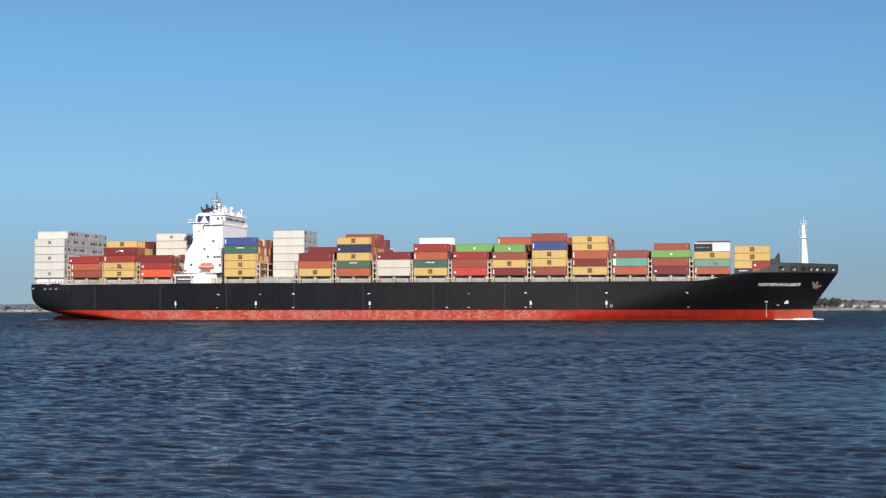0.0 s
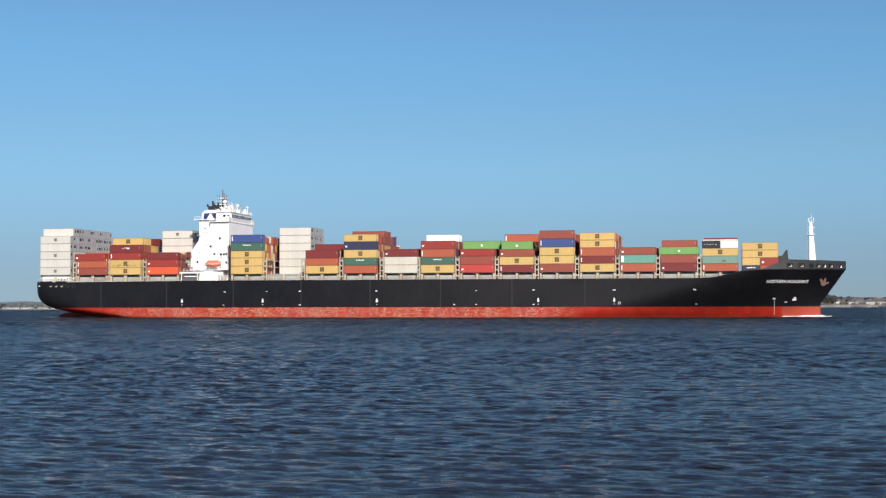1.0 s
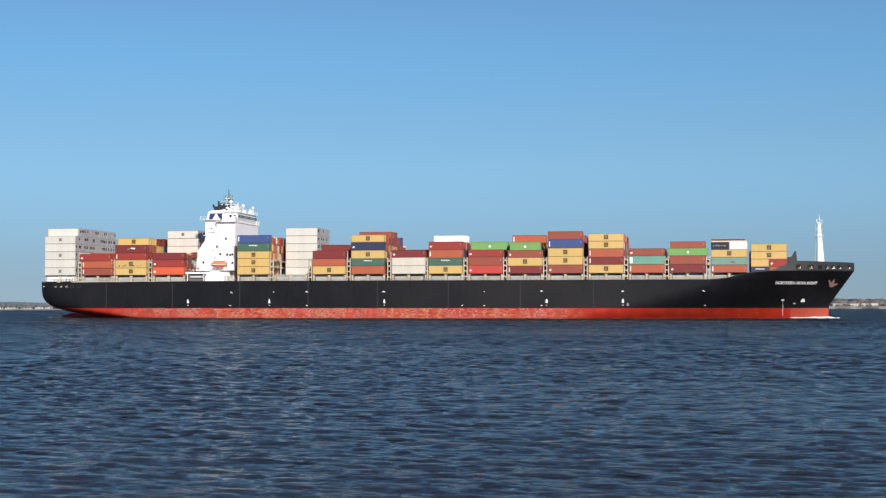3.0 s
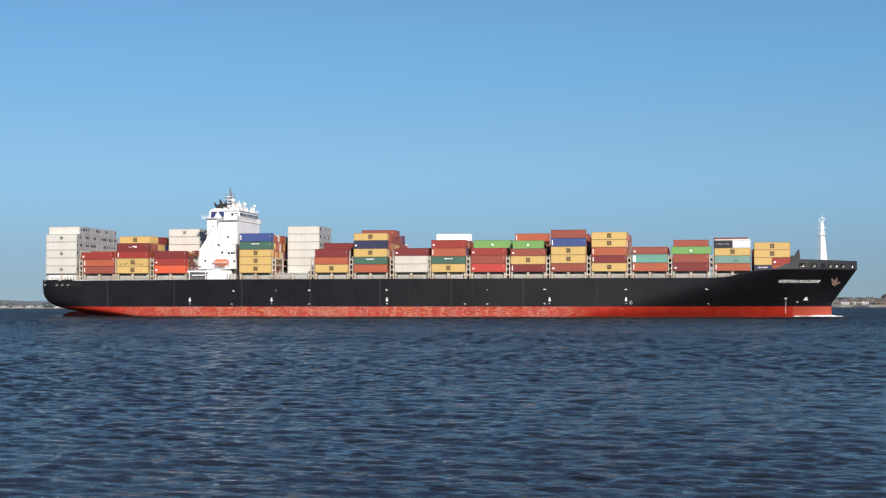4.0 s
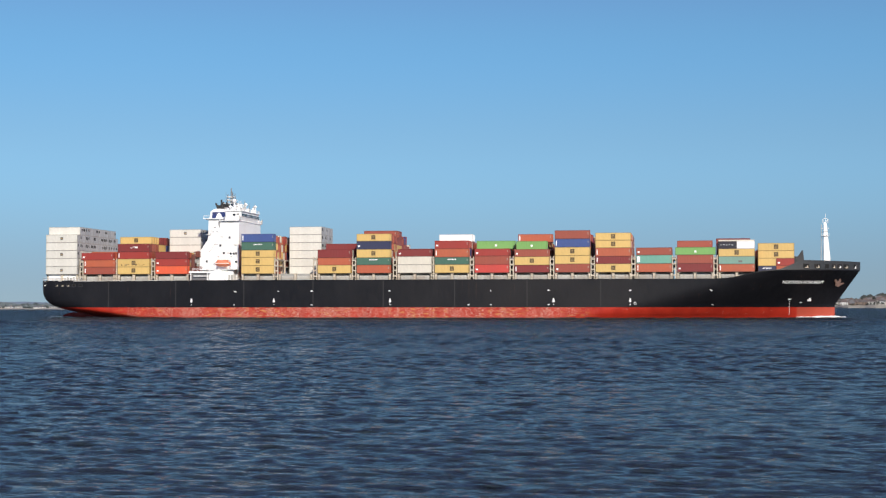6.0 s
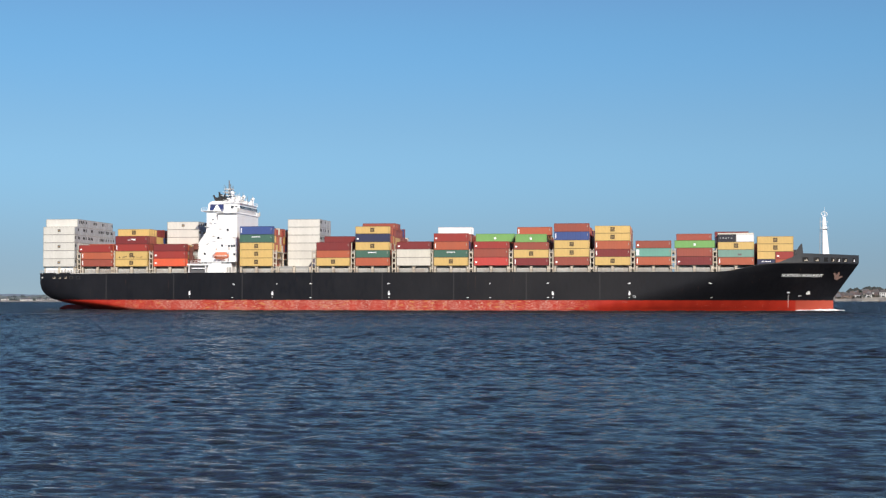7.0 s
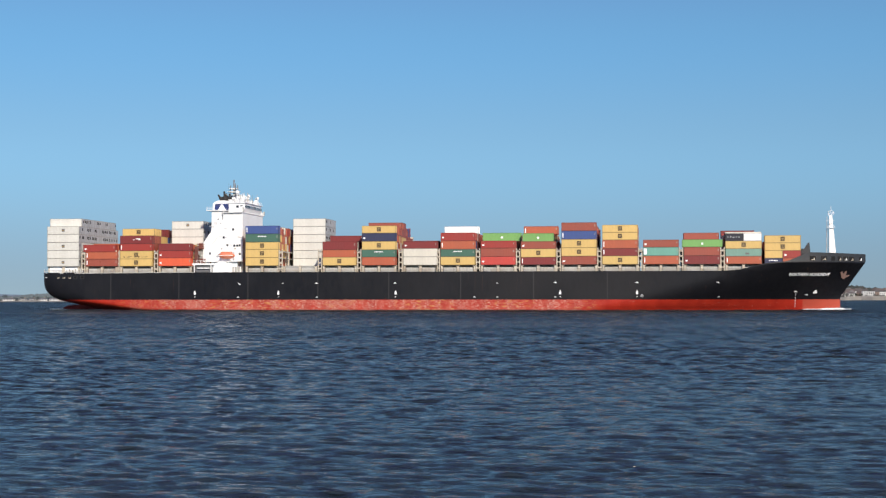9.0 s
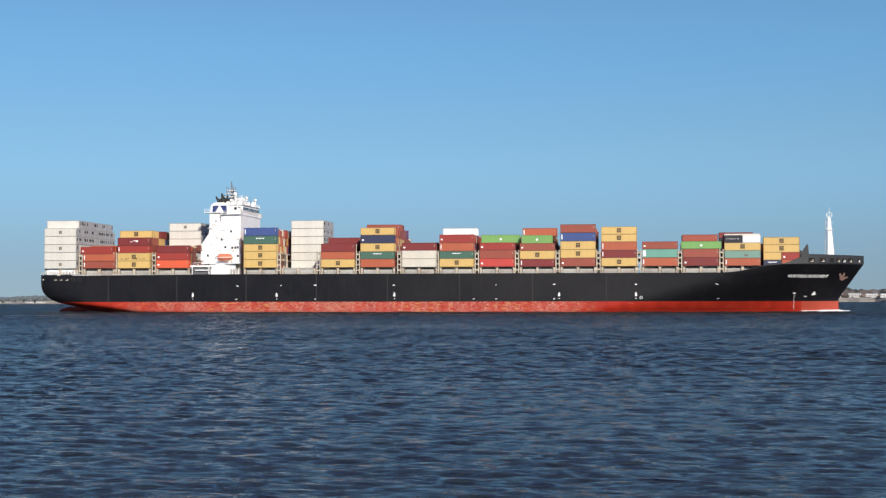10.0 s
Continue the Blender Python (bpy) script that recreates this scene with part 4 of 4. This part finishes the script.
# monkey-island clutter
for x, y, l, h in ((68.4, -11.0, 1.6, 1.0), (70.6, -10.6, 1.2, 1.3), (72.8, -10.8, 1.2, 1.7), (69.4, -6.0, 1.8, 2.6), (71.5, -3.5, 0.9, 2.2), (72.6, 0.5, 1.6, 1.5), (73.0, 6.5, 1.3, 2.0), (72.0, 10.6, 1.6, 1.4), (68.2, 3.0, 1.6, 2.8)):
    bm = bmesh.new()
    box(bm, x - l / 2, x + l / 2, y - 0.7, y + 0.7, 39.2, 39.2 + h * 0.7)
    box(bm, x - l / 4, x + l / 3, y - 0.4, y + 0.4, 39.2 + h * 0.7, 39.2 + h)
    part("roof_fitting", bm, WHITE, wheel)
for x, y, h, r in ((70.0, -8, 4.2, 0.75), (71.2, 3, 3.4, 0.7), (73.0, 9.5, 3.0, 0.55)):
    bm = bmesh.new()
    tube(bm, (x, y, 39.2), (x, y, 39.2 + h - r), 0.16, 0.16, 6)
    bmesh.ops.create_icosphere(bm, subdivisions=2, radius=r, matrix=Matrix.Translation((x, y, 39.2 + h - r * 0.4)))
    part("satellite_dome", bm, WHITE, wheel, "white satellite dome on a post", smooth=True)
for k in range(10):  # vents and brackets on the tower's sides
    r = random.Random(300 + k)
    x, z, w, h = r.uniform(63.8, 73.0), r.uniform(20, 32), r.uniform(0.5, 1.4), r.uniform(0.3, 0.8)
    block("vent_box", house, WHITE, x - w / 2, x + w / 2, -14.35, -13.9, z, z + h)
for k in range(30):
    clutter = random.Random(60 + k)
    x, y, w, h = clutter.uniform(67.4, 74.2), clutter.uniform(-11.6, 11.6), clutter.uniform(0.5, 1.3), clutter.uniform(0.8, 3.2)
    bm = bmesh.new()
    tube(bm, (x, y, 39.2), (x, y, 39.2 + h), 0.12, 0.12, 6)
    box(bm, x - w / 2, x + w / 2, y - 0.3, y + 0.3, 38.7 + h, 39.2 + h)
    tube(bm, (x, y, 39.2 + h), (x + 0.1, y, 40.5 + h), 0.07, 0.04, 5)
    part("signal_fitting", bm, (WHITE, WHITE, GREY)[k % 3], wheel)
# radar mast
bm = bmesh.new()
tube(bm, (66.4, 0, 35.2), (66.4, 0, 48.4), 0.6, 0.2, 8)
for dx, dy, h in ((-1.5, -1.2, 45.4), (1.4, -1.2, 44.8), (1.6, 1.4, 45.6), (0.7, 0.2, 46.2)):
    tube(bm, (66.4 + dx, dy, 36), (66.4 + dx * 0.7, dy * 0.7, h + 0.8), 0.28, 0.16, 6)
radar = part("radar_mast", bm, MAST_GREY, ship, "grey radar mast with thin poles")
for z, w in ((42.6, 2.6), (43.9, 2.0), (45.0, 1.5)):
    block("crosstree", radar, WHITE, 66.4 - w, 66.4 + w, -1.6, 1.6, z, z + 0.16)
for z, w in ((43.4, 2.0), (44.6, 1.5)):
    block("radar_scanner", radar, GREY, 66.6 - w * 0.5, 66.6 + w * 0.5, -1.9, -1.6, z, z + 0.3)
tube_bm = bmesh.new()
for x, h in ((65.0, 46.6), (67.6, 45.8), (69.2, 44.2), (72.2, 43.4), (74.0, 42.4)):
    tube(tube_bm, (x, -2.0, 39.2), (x, -2.0, h), 0.09, 0.05, 5)
part("antennas", tube_bm, MAST_GREY, radar)
# lifeboat in its davits, boat deck and gangway
block("lower_house", ship, WHITE, 63.6, 73.0, -18.4, -14.0, 13.5, 17.4, label="white deckhouse below the boats")
for x in (64.6, 66.4, 71.2, 72.2):
    block("house_door", ship, GREY, x, x + 0.7, -18.66, -18.5, 13.6, 15.5)
block("boat_deck", ship, WHITE, 60.6, 74.4, -19.4, -14.0, 17.4, 17.6, label="white boat deck")
bm = bmesh.new()
bmesh.ops.create_uvsphere(bm, u_segments=20, v_segments=12, radius=1.0)
for v in bm.verts:
    v.co.x *= 3.05 * (1 - 0.05 * v.co.z)
    v.co.y *= 1.35
    v.co.z = v.co.z * 1.25 if v.co.z < 0 else v.co.z * 1.1
bmesh.ops.translate(bm, verts=bm.verts, vec=(69.0, -18.2, 19.6))
boat = part("lifeboat", bm, ORANGE, ship, "enclosed orange lifeboat in davits", smooth=True)
block("boat_cabin", boat, ORANGE, 67.1, 70.9, -19.1, -17.3, 20.2, 20.95)
block("fender_strip", boat, MARK, 66.3, 71.7, -19.6, -19.4, 19.5, 19.66)
for x in (66.7, 71.6):
    bm = bmesh.new()
    prism(bm, [(x - 0.2, 17.6), (x + 0.2, 17.6), (x + 0.2, 22.4), (x - 0.2, 22.4)], -16.4, -16.0)
    box(bm, x - 0.2, x + 0.2, -18.6, -16.2, 22.0, 22.4)
    tube(bm, (x, -18.2, 22.1), (x, -18.2, 20.3), 0.06, 0.06, 5)
    part("davit", bm, WHITE, ship, "white lifeboat davit")
rail(ship, [(60.7, -19.3, 17.6), (65.8, -19.3, 17.6)])
rail(ship, [(73.0, -19.3, 17.6), (74.3, -19.3, 17.6)])
bm = bmesh.new()
prism(bm, [(64.2, 13.55), (70.2, 13.55), (70.2, 15.6), (69.2, 17.2), (66.4, 17.2), (64.6, 15.9)], -19.75, -17.0)
part("gangway_housing", bm, WHITE, ship, "white accommodation-ladder housing at the deck edge")
bm = bmesh.new()
box(bm, 57.0, 66.0, -19.5, -15, 16.6, 16.8)
box(bm, 56.6, 66.0, -19.55, -19.4, 16.2, 16.75)
box(bm, 58.4, 63.6, -19.5, -19.2, 14.9, 15.25)
for x in (57.2, 63.4):
    box(bm, x, x + 0.3, -19.5, -19.2, 13.5, 16.6)
part("side_platform", bm, WHITE, ship)
# box added to keep the space below the platform dark
block("winch_house", ship, MAST_GREY, 57.6, 63.3, -18.9, -16.0, 13.5, 16.1, label="dark grey box filling the space under the side platform")
rail(ship, [(58.0, -19.4, 16.8), (66.0, -19.4, 16.8)])
for k, (x, y, z, w, h) in enumerate(((57.6, -17.5, 13.5, 1.2, 9.5), (58.2, -13, 13.5, 1.0, 11), (59.4, -16.0, 16.8, 1.6, 1.8), (57.4, -16.4, 20, 1.8, 1.2), (58.4, -14.6, 22.0, 1.4, 2.2))):
    bm = bmesh.new()
    box(bm, x - w / 2, x + w / 2, y - w / 2, y + w / 2, z, z + h)
    for j in range(3):
        tube(bm, (x - w, y - w / 2 - 0.1, z + h * (j + 0.5) / 3), (x + w, y - w / 2 - 0.1, z + h * (j + 0.5) / 3), 0.14, 0.14, 6)
    part("deck_machinery", bm, (DARK_RED, GREY)[k % 2], ship, "rust-red machinery behind the tower")
for z, x0 in ((19.6, 57.4), (22.5, 57.8)):  # open galleries aft of the tower
    block("gallery", ship, WHITE, x0, 59.4, -14.0, 14.0, z, z + 0.14)
    rail(ship, [(x0 + 0.1, -13.9, z + 0.14), (58.9, -13.9, z + 0.14)])
    rail(ship, [(x0 + 0.1, -13.9, z + 0.14), (x0 + 0.1, 13.9, z + 0.14)])
for k, (x0, z0, x1, z1) in enumerate(((60.0, 16.8, 62.6, 19.6), (62.4, 24.2, 64.4, 27.2))):
    bm = bmesh.new()
    prism(bm, [(x0, z0), (x0 + 0.5, z0), (x1 + 0.5, z1), (x1, z1)], -14.75, -14.1)
    part("outside_stair", bm, WHITE, ship, "white outside stair on the tower")
block("stern_locker", ship, WHITE, 2.6, 14.2, -19.15, -17.4, 13.5, 15.75, label="white steel locker at the stern rail")
rail(ship, [(0.3, -18.6, 13.5), (1.4, -19.4, 13.5), (15.5, -19.8, 13.5)])

# ---- foam at the bow and stern ----
def foam(name, label, spans, seed):
    """Low ragged crests of white water lying on the surface along the hull."""
    rng = random.Random(seed)
    bm = bmesh.new()
    for x0, x1, off, size, count in spans:
        for k in range(count):
            x = rng.uniform(x0, x1)
            y = -half_beam(min(x, 286.0), 0.3) - off * rng.uniform(0.0, 1.0) - 0.1
            s = size * rng.uniform(0.4, 1.2)
            m = Matrix.Translation((x, y, 0.22)) @ Matrix.Rotation(rng.uniform(-0.3, 0.3), 4, "Z") @ Matrix.Diagonal((s * rng.uniform(1.2, 2.6), s, s * rng.uniform(0.3, 0.6), 1))
            bmesh.ops.create_icosphere(bm, subdivisions=1, radius=0.5, matrix=m)
    for v in bm.verts:
        v.co += Vector((rng.uniform(-1, 1), rng.uniform(-1, 1), rng.uniform(-0.6, 0.6))) * 0.07
    ob = tagged(new(name, to_mesh(name, bm, FOAM)), label, "foam", kind="stuff")
    ob.matrix_world = SHIP_START
    ABOARD.append(ob)


foam("bow_wave", "white broken bow wave along the stem", ((273, 286, 0.7, 0.8, 90), (279, 286.6, 1.1, 1.7, 60), (285, 289.5, 1.6, 0.7, 45)), 3)
foam("stern_wash", "thin white wash trailing from the rudder", ((1, 9, 0.8, 0.22, 14), (15, 23, 0.5, 0.36, 14), (0, 6, 2.0, 0.16, 6)), 5)

# ---- far shore ----
GRASS = material("rough_grass", (0.085, 0.09, 0.06), 0.9, vary=0.2, grain=0.05, stain=0.5, soil=(0.14, 0.12, 0.08))
BEACH = material("pale_shingle_and_seawall", (0.21, 0.20, 0.175), 0.9, vary=0.15, grain=0.1, stain=0.3)
LEAF = material("dull_green_foliage", (0.038, 0.045, 0.038), 0.8, vary=0.35, grain=0.3, stain=0.4, soil=(0.08, 0.075, 0.05))
# leaves of the left shore, with the haze of distance mixed into their colour
HAZED_LEAF = material("hazed_foliage", (0.085, 0.105, 0.11), 0.9, vary=0.25, grain=0.3, stain=0.3, soil=(0.10, 0.11, 0.105))
BARK = material("bark", (0.09, 0.07, 0.05), 0.9)
WALLS = [material(n, c, 0.8, vary=0.12, grain=0.3, stain=0.2) for n, c in (("white_render", (0.60, 0.60, 0.58)), ("cream_render", (0.44, 0.41, 0.35)), ("brown_brick", (0.20, 0.15, 0.125)), ("grey_render", (0.42, 0.41, 0.39)))]
ROOFS = [material(n, c, 0.85, vary=0.15, grain=0.4, stain=0.3) for n, c in (("brown_roof_tile", (0.085, 0.078, 0.076)), ("grey_slate", (0.13, 0.13, 0.14)), ("red_roof_tile", (0.105, 0.082, 0.077)))]
WALL_WORDS = ("white rendered", "cream rendered", "brown brick", "grey rendered")
ROOF_WORDS = ("brown tiled", "grey slate", "red tiled")


def polar(deg, r, z=0.0):
    return Vector((r * math.sin(radians(deg)), r * math.cos(radians(deg)), z))


LAND_RISE = ((0, -1.0), (4, 1.6), (16, 2.6), (20, 3.8), (60, 4.2), (200, 6.0), (600, 11.0), (1500, 14.0))


def shore(deg):
    """The distance of the far shore: nearer round the point astern of the ship."""
    return float(np.interp(deg, (-16, 0), (1900, 2700))) + 25 * math.sin(deg * 1.7) + 12 * math.sin(deg * 6.1)


def steep(deg):
    return float(np.interp(deg, (-14, 0, 6.6, 7.4), (0.42, 1.15, 1.25, 1.9)))


def land_z(r, deg):
    d = r - shore(deg)
    return float(np.interp(d, [a for a, _ in LAND_RISE], [b for _, b in LAND_RISE])) * steep(deg) if d > -1 else -1.0


verts, faces, bands = [], [], []
degs = np.linspace(-50, 32, 420)
for deg in degs:
    for d, z in LAND_RISE:
        bump = 1.2 * noise.noise(Vector((deg * 3, d * 0.01, 0))) if d > 15 else 0.3 * noise.noise(Vector((deg * 9, d, 4)))
        verts.append(polar(deg, shore(deg) + d, z * steep(deg) + bump))
m = len(LAND_RISE)
for i in range(len(degs) - 1):
    for j in range(m - 1):
        faces.append((i * m + j, (i + 1) * m + j, (i + 1) * m + j + 1, i * m + j + 1))
        bands.append(1 if j < 3 else 0)
me = bpy.data.meshes.new("ground")
me.from_pydata(verts, [], faces)
for mat in (GRASS, BEACH):
    me.materials.append(mat)
me.polygons.foreach_set("material_index", bands)
me.update()
tagged(new("ground", me), "low grassy far shore behind a pale shingle beach", "ground", kind="structure")


def house_at(deg, back, w, d, eaves, ridge, wall, roof, flat=False):
    r = shore(deg) + back
    z = land_z(r, deg) - 0.6
    root = tagged(new("block_of_flats" if flat else "house"), f"{WALL_WORDS[wall]} {'flat-roofed block' if flat else 'house with a ' + ROOF_WORDS[roof] + ' roof'} above the far beach",
                  "building" if flat else "house", "houses on the far shore")
    root.matrix_world = Matrix.Translation(polar(deg, r, z)) @ Matrix.Rotation(-radians(deg) + yard.uniform(-0.25, 0.25), 4, "Z")
    block("wall", root, WALLS[wall], -w / 2, w / 2, -d / 2, d / 2, 0, eaves)
    bm = bmesh.new()
    if flat:
        box(bm, -w / 2 - 0.3, w / 2 + 0.3, -d / 2 - 0.3, d / 2 + 0.3, eaves, eaves + 0.6)
    else:
        a = [bm.verts.new(c) for c in ((-w / 2 - 0.5, -d / 2 - 0.5, eaves - 0.1), (w / 2 + 0.5, -d / 2 - 0.5, eaves - 0.1), (w / 2 + 0.5, d / 2 + 0.5, eaves - 0.1), (-w / 2 - 0.5, d / 2 + 0.5, eaves - 0.1),
                                       (-w / 2 + d * 0.3, 0, ridge), (w / 2 - d * 0.3, 0, ridge))]
        for q in ((0, 1, 5, 4), (2, 3, 4, 5), (1, 2, 5), (3, 0, 4), (3, 2, 1, 0)):
            bm.faces.new([a[i] for i in q])
    rf = part("roof", bm, ROOFS[roof], root)
    if not flat:
        block("chimney", rf, WALLS[2], w * 0.2, w * 0.2 + 1.0, -0.5, 0.5, ridge - 1.2, ridge + 1.2)
    for fl in range(max(1, int(eaves / 2.8))):
        for k in range(max(2, int(w / 3.2))):
            x = -w / 2 + w * (k + 0.5) / max(2, int(w / 3.2))
            block("window", root, GLASS_DARK, x - 0.75, x + 0.75, -d / 2 - 0.05, -d / 2 + 0.1, fl * 2.8 + 0.9, fl * 2.8 + 2.2)


yard = random.Random(21)
deg = 4.15
while deg < 10.5:
    flat = deg > 7.2 and yard.random() < 0.65
    w = yard.uniform(14, 26) if flat else yard.uniform(7, 13)
    house_at(deg, yard.uniform(30, 48), w, yard.uniform(8, 11), yard.uniform(7.5, 9.5) if flat else yard.uniform(5.2, 6.6), yard.uniform(8.6, 10.4),
             0 if flat else yard.choice((0, 0, 1, 2, 3, 2)), 1 if flat else yard.randrange(3), flat)
    deg += math.degrees((w + yard.uniform(1, 7)) / shore(deg))
for k in range(44):
    house_at(yard.uniform(4.3, 10.4), yard.uniform(75, 170), yard.uniform(9, 16), 9, yard.uniform(6, 8), yard.uniform(10, 13.5), yard.choice((0, 1, 2, 2, 3)), yard.randrange(3))
for k in range(4):
    house_at(3.35 + k * 0.2, yard.uniform(110, 160), 12, 9, 5.5, 9.5, yard.choice((0, 2)), yard.randrange(3))
deg = -29.5
while deg < -21.5:
    w = yard.uniform(8, 17)
    if yard.random() < 0.9:
        house_at(deg, yard.uniform(26, 40), w, 8, yard.uniform(2.2, 2.9), yard.uniform(3.0, 3.7), yard.choice((0, 0, 0, 1)), 1)
    deg += math.degrees((w + yard.uniform(0.5, 4)) / shore(deg))


def tree_meshes(seed, height, leaf):
    rng = random.Random(seed)
    bm = bmesh.new()
    tube(bm, (0, 0, 0), (0.2, 0, height * 0.55), 0.45, 0.2, 6)
    tips = []
    for k in range(6):
        a = k * 1.05 + rng.uniform(-0.3, 0.3)
        tip = Vector((math.cos(a) * height * 0.26, math.sin(a) * height * 0.26, height * rng.uniform(0.5, 0.85)))
        tube(bm, (0.1, 0, height * rng.uniform(0.25, 0.45)), tip, 0.16, 0.06, 5)
        tips.append(tip)
    trunk = to_mesh("trunk", bm, BARK)
    bm = bmesh.new()
    for k in range(52):
        base = rng.choice(tips) if k % 3 else Vector((0, 0, height * rng.uniform(0.55, 0.95)))
        c = base + Vector((rng.gauss(0, 1), rng.gauss(0, 1), rng.gauss(0, 0.8))) * height * 0.11
        c.z = max(c.z, height * 0.22)
        s = rng.uniform(0.05, 0.10) * height
        bmesh.ops.create_icosphere(bm, subdivisions=1, radius=s, matrix=Matrix.Translation(c) @ Matrix.Diagonal((1.2, 1.2, 0.75, 1)))
    for v in bm.verts:
        v.co += Vector((rng.uniform(-1, 1), rng.uniform(-1, 1), rng.uniform(-1, 1))) * 0.25
    return trunk, to_mesh("crown", bm, leaf)


TREES = [tree_meshes(s, h, LEAF if s < 5 else HAZED_LEAF) for s, h in ((1, 9), (2, 12), (3, 15), (4, 11), (5, 9), (6, 12), (7, 15))]


def tree_at(deg, back, which, scale=1.0):
    r = shore(deg) + back
    t = tagged(new("tree"), "leafy dull-green tree among the far shore's houses", "tree", "trees on the far shore")
    t.matrix_world = Matrix.Translation(polar(deg, r, land_z(r, deg) - 0.7)) @ Matrix.Rotation(yard.uniform(0, 6.28), 4, "Z") @ Matrix.Scale(scale, 4)
    trunk, crown = TREES[which]
    part("trunk", trunk, None, t)
    part("crown", crown, None, t)


for k in range(46):
    tree_at(yard.uniform(3.0, 4.5), yard.uniform(60, 170), yard.randrange(4), yard.uniform(0.7, 1.0))
for k in range(70):
    tree_at(yard.uniform(4.3, 10.5), yard.uniform(60, 200), yard.randrange(4), yard.uniform(0.5, 0.85))
for k in range(120):  # garden hedges and shrubs before the houses
    tree_at(yard.uniform(4.0, 10.4), yard.uniform(20, 32), yard.randrange(4), yard.uniform(0.18, 0.4))
for k in range(60):
    house_at(yard.uniform(4.0, 7.3), yard.uniform(45, 190), yard.uniform(6, 12), yard.uniform(7, 9), yard.uniform(3.4, 7.0), yard.uniform(7.4, 11.0), yard.choice((0, 1, 2, 2, 3, 3)), yard.randrange(3))
for d in (5.0, 5.08, 5.13, 6.9, 6.97):
    tree_at(d, yard.uniform(70, 110), 2, 0.85)
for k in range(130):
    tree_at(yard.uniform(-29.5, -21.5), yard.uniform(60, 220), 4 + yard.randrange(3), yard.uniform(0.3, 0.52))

# wooded ground further off, uncountable
def far_woods(name, d0, d1, r, count, lo, hi, leaf):
    rng = random.Random(int(r) + count)
    bm = bmesh.new()
    for k in range(count):
        deg, rr = rng.uniform(d0, d1), r + rng.uniform(0, 260)
        s = rng.uniform(lo, hi)
        hill = 1.0 + 0.3 * math.sin(deg * 1.9 + 1)
        c = polar(deg, rr, land_z(rr, deg) + s * 0.45 * hill)
        bmesh.ops.create_icosphere(bm, subdivisions=1, radius=s * 0.6, matrix=Matrix.Translation(c) @ Matrix.Diagonal((1.25, 1.25, hill, 1)))
    for v in bm.verts:
        v.co += Vector((rng.uniform(-1, 1), rng.uniform(-1, 1), rng.uniform(-1, 1))) * lo * 0.12
    tagged(new(name, to_mesh(name, bm, leaf)), "distant dull-green belt of woodland behind the shore", "woodland", kind="stuff")


far_woods("woodland", -30.5, -21.0, 1990, 1100, 3.5, 6.5, HAZED_LEAF)
far_woods("woodland", 2.5, 11.0, 3000, 300, 6, 11, LEAF)

# the last land in sight, distance haze painted into its blue-grey colour
RIDGE = material("haze_painted_hills", (0.16, 0.21, 0.26), 0.95, vary=0.12, grain=0.01, stain=0.4, soil=(0.13, 0.17, 0.20))
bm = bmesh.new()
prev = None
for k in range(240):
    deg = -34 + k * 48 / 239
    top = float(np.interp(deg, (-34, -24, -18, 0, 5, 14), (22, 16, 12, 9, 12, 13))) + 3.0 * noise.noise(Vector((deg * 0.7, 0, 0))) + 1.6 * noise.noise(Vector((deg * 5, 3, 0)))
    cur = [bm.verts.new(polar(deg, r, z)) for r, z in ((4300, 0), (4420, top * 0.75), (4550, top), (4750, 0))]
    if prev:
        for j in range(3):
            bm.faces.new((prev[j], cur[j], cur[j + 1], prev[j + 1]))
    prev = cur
tagged(new("backdrop", to_mesh("backdrop", bm, RIDGE, True)), "low hills on the horizon, coloured blue-grey as through haze", "hills", kind="structure")


# ---- movement ----
def motions():
    for ob in ABOARD:
        a = ob.matrix_world.copy()
        walk(ob, [(0.0, a), (10.0, Matrix.Translation((SHIP_SPEED * 10, 0, 0)) @ a)])
    walk(water, [(0.0, pose(0, 0, 0)), (10.0, pose(-8.0, -10.0, 0))])


motions()
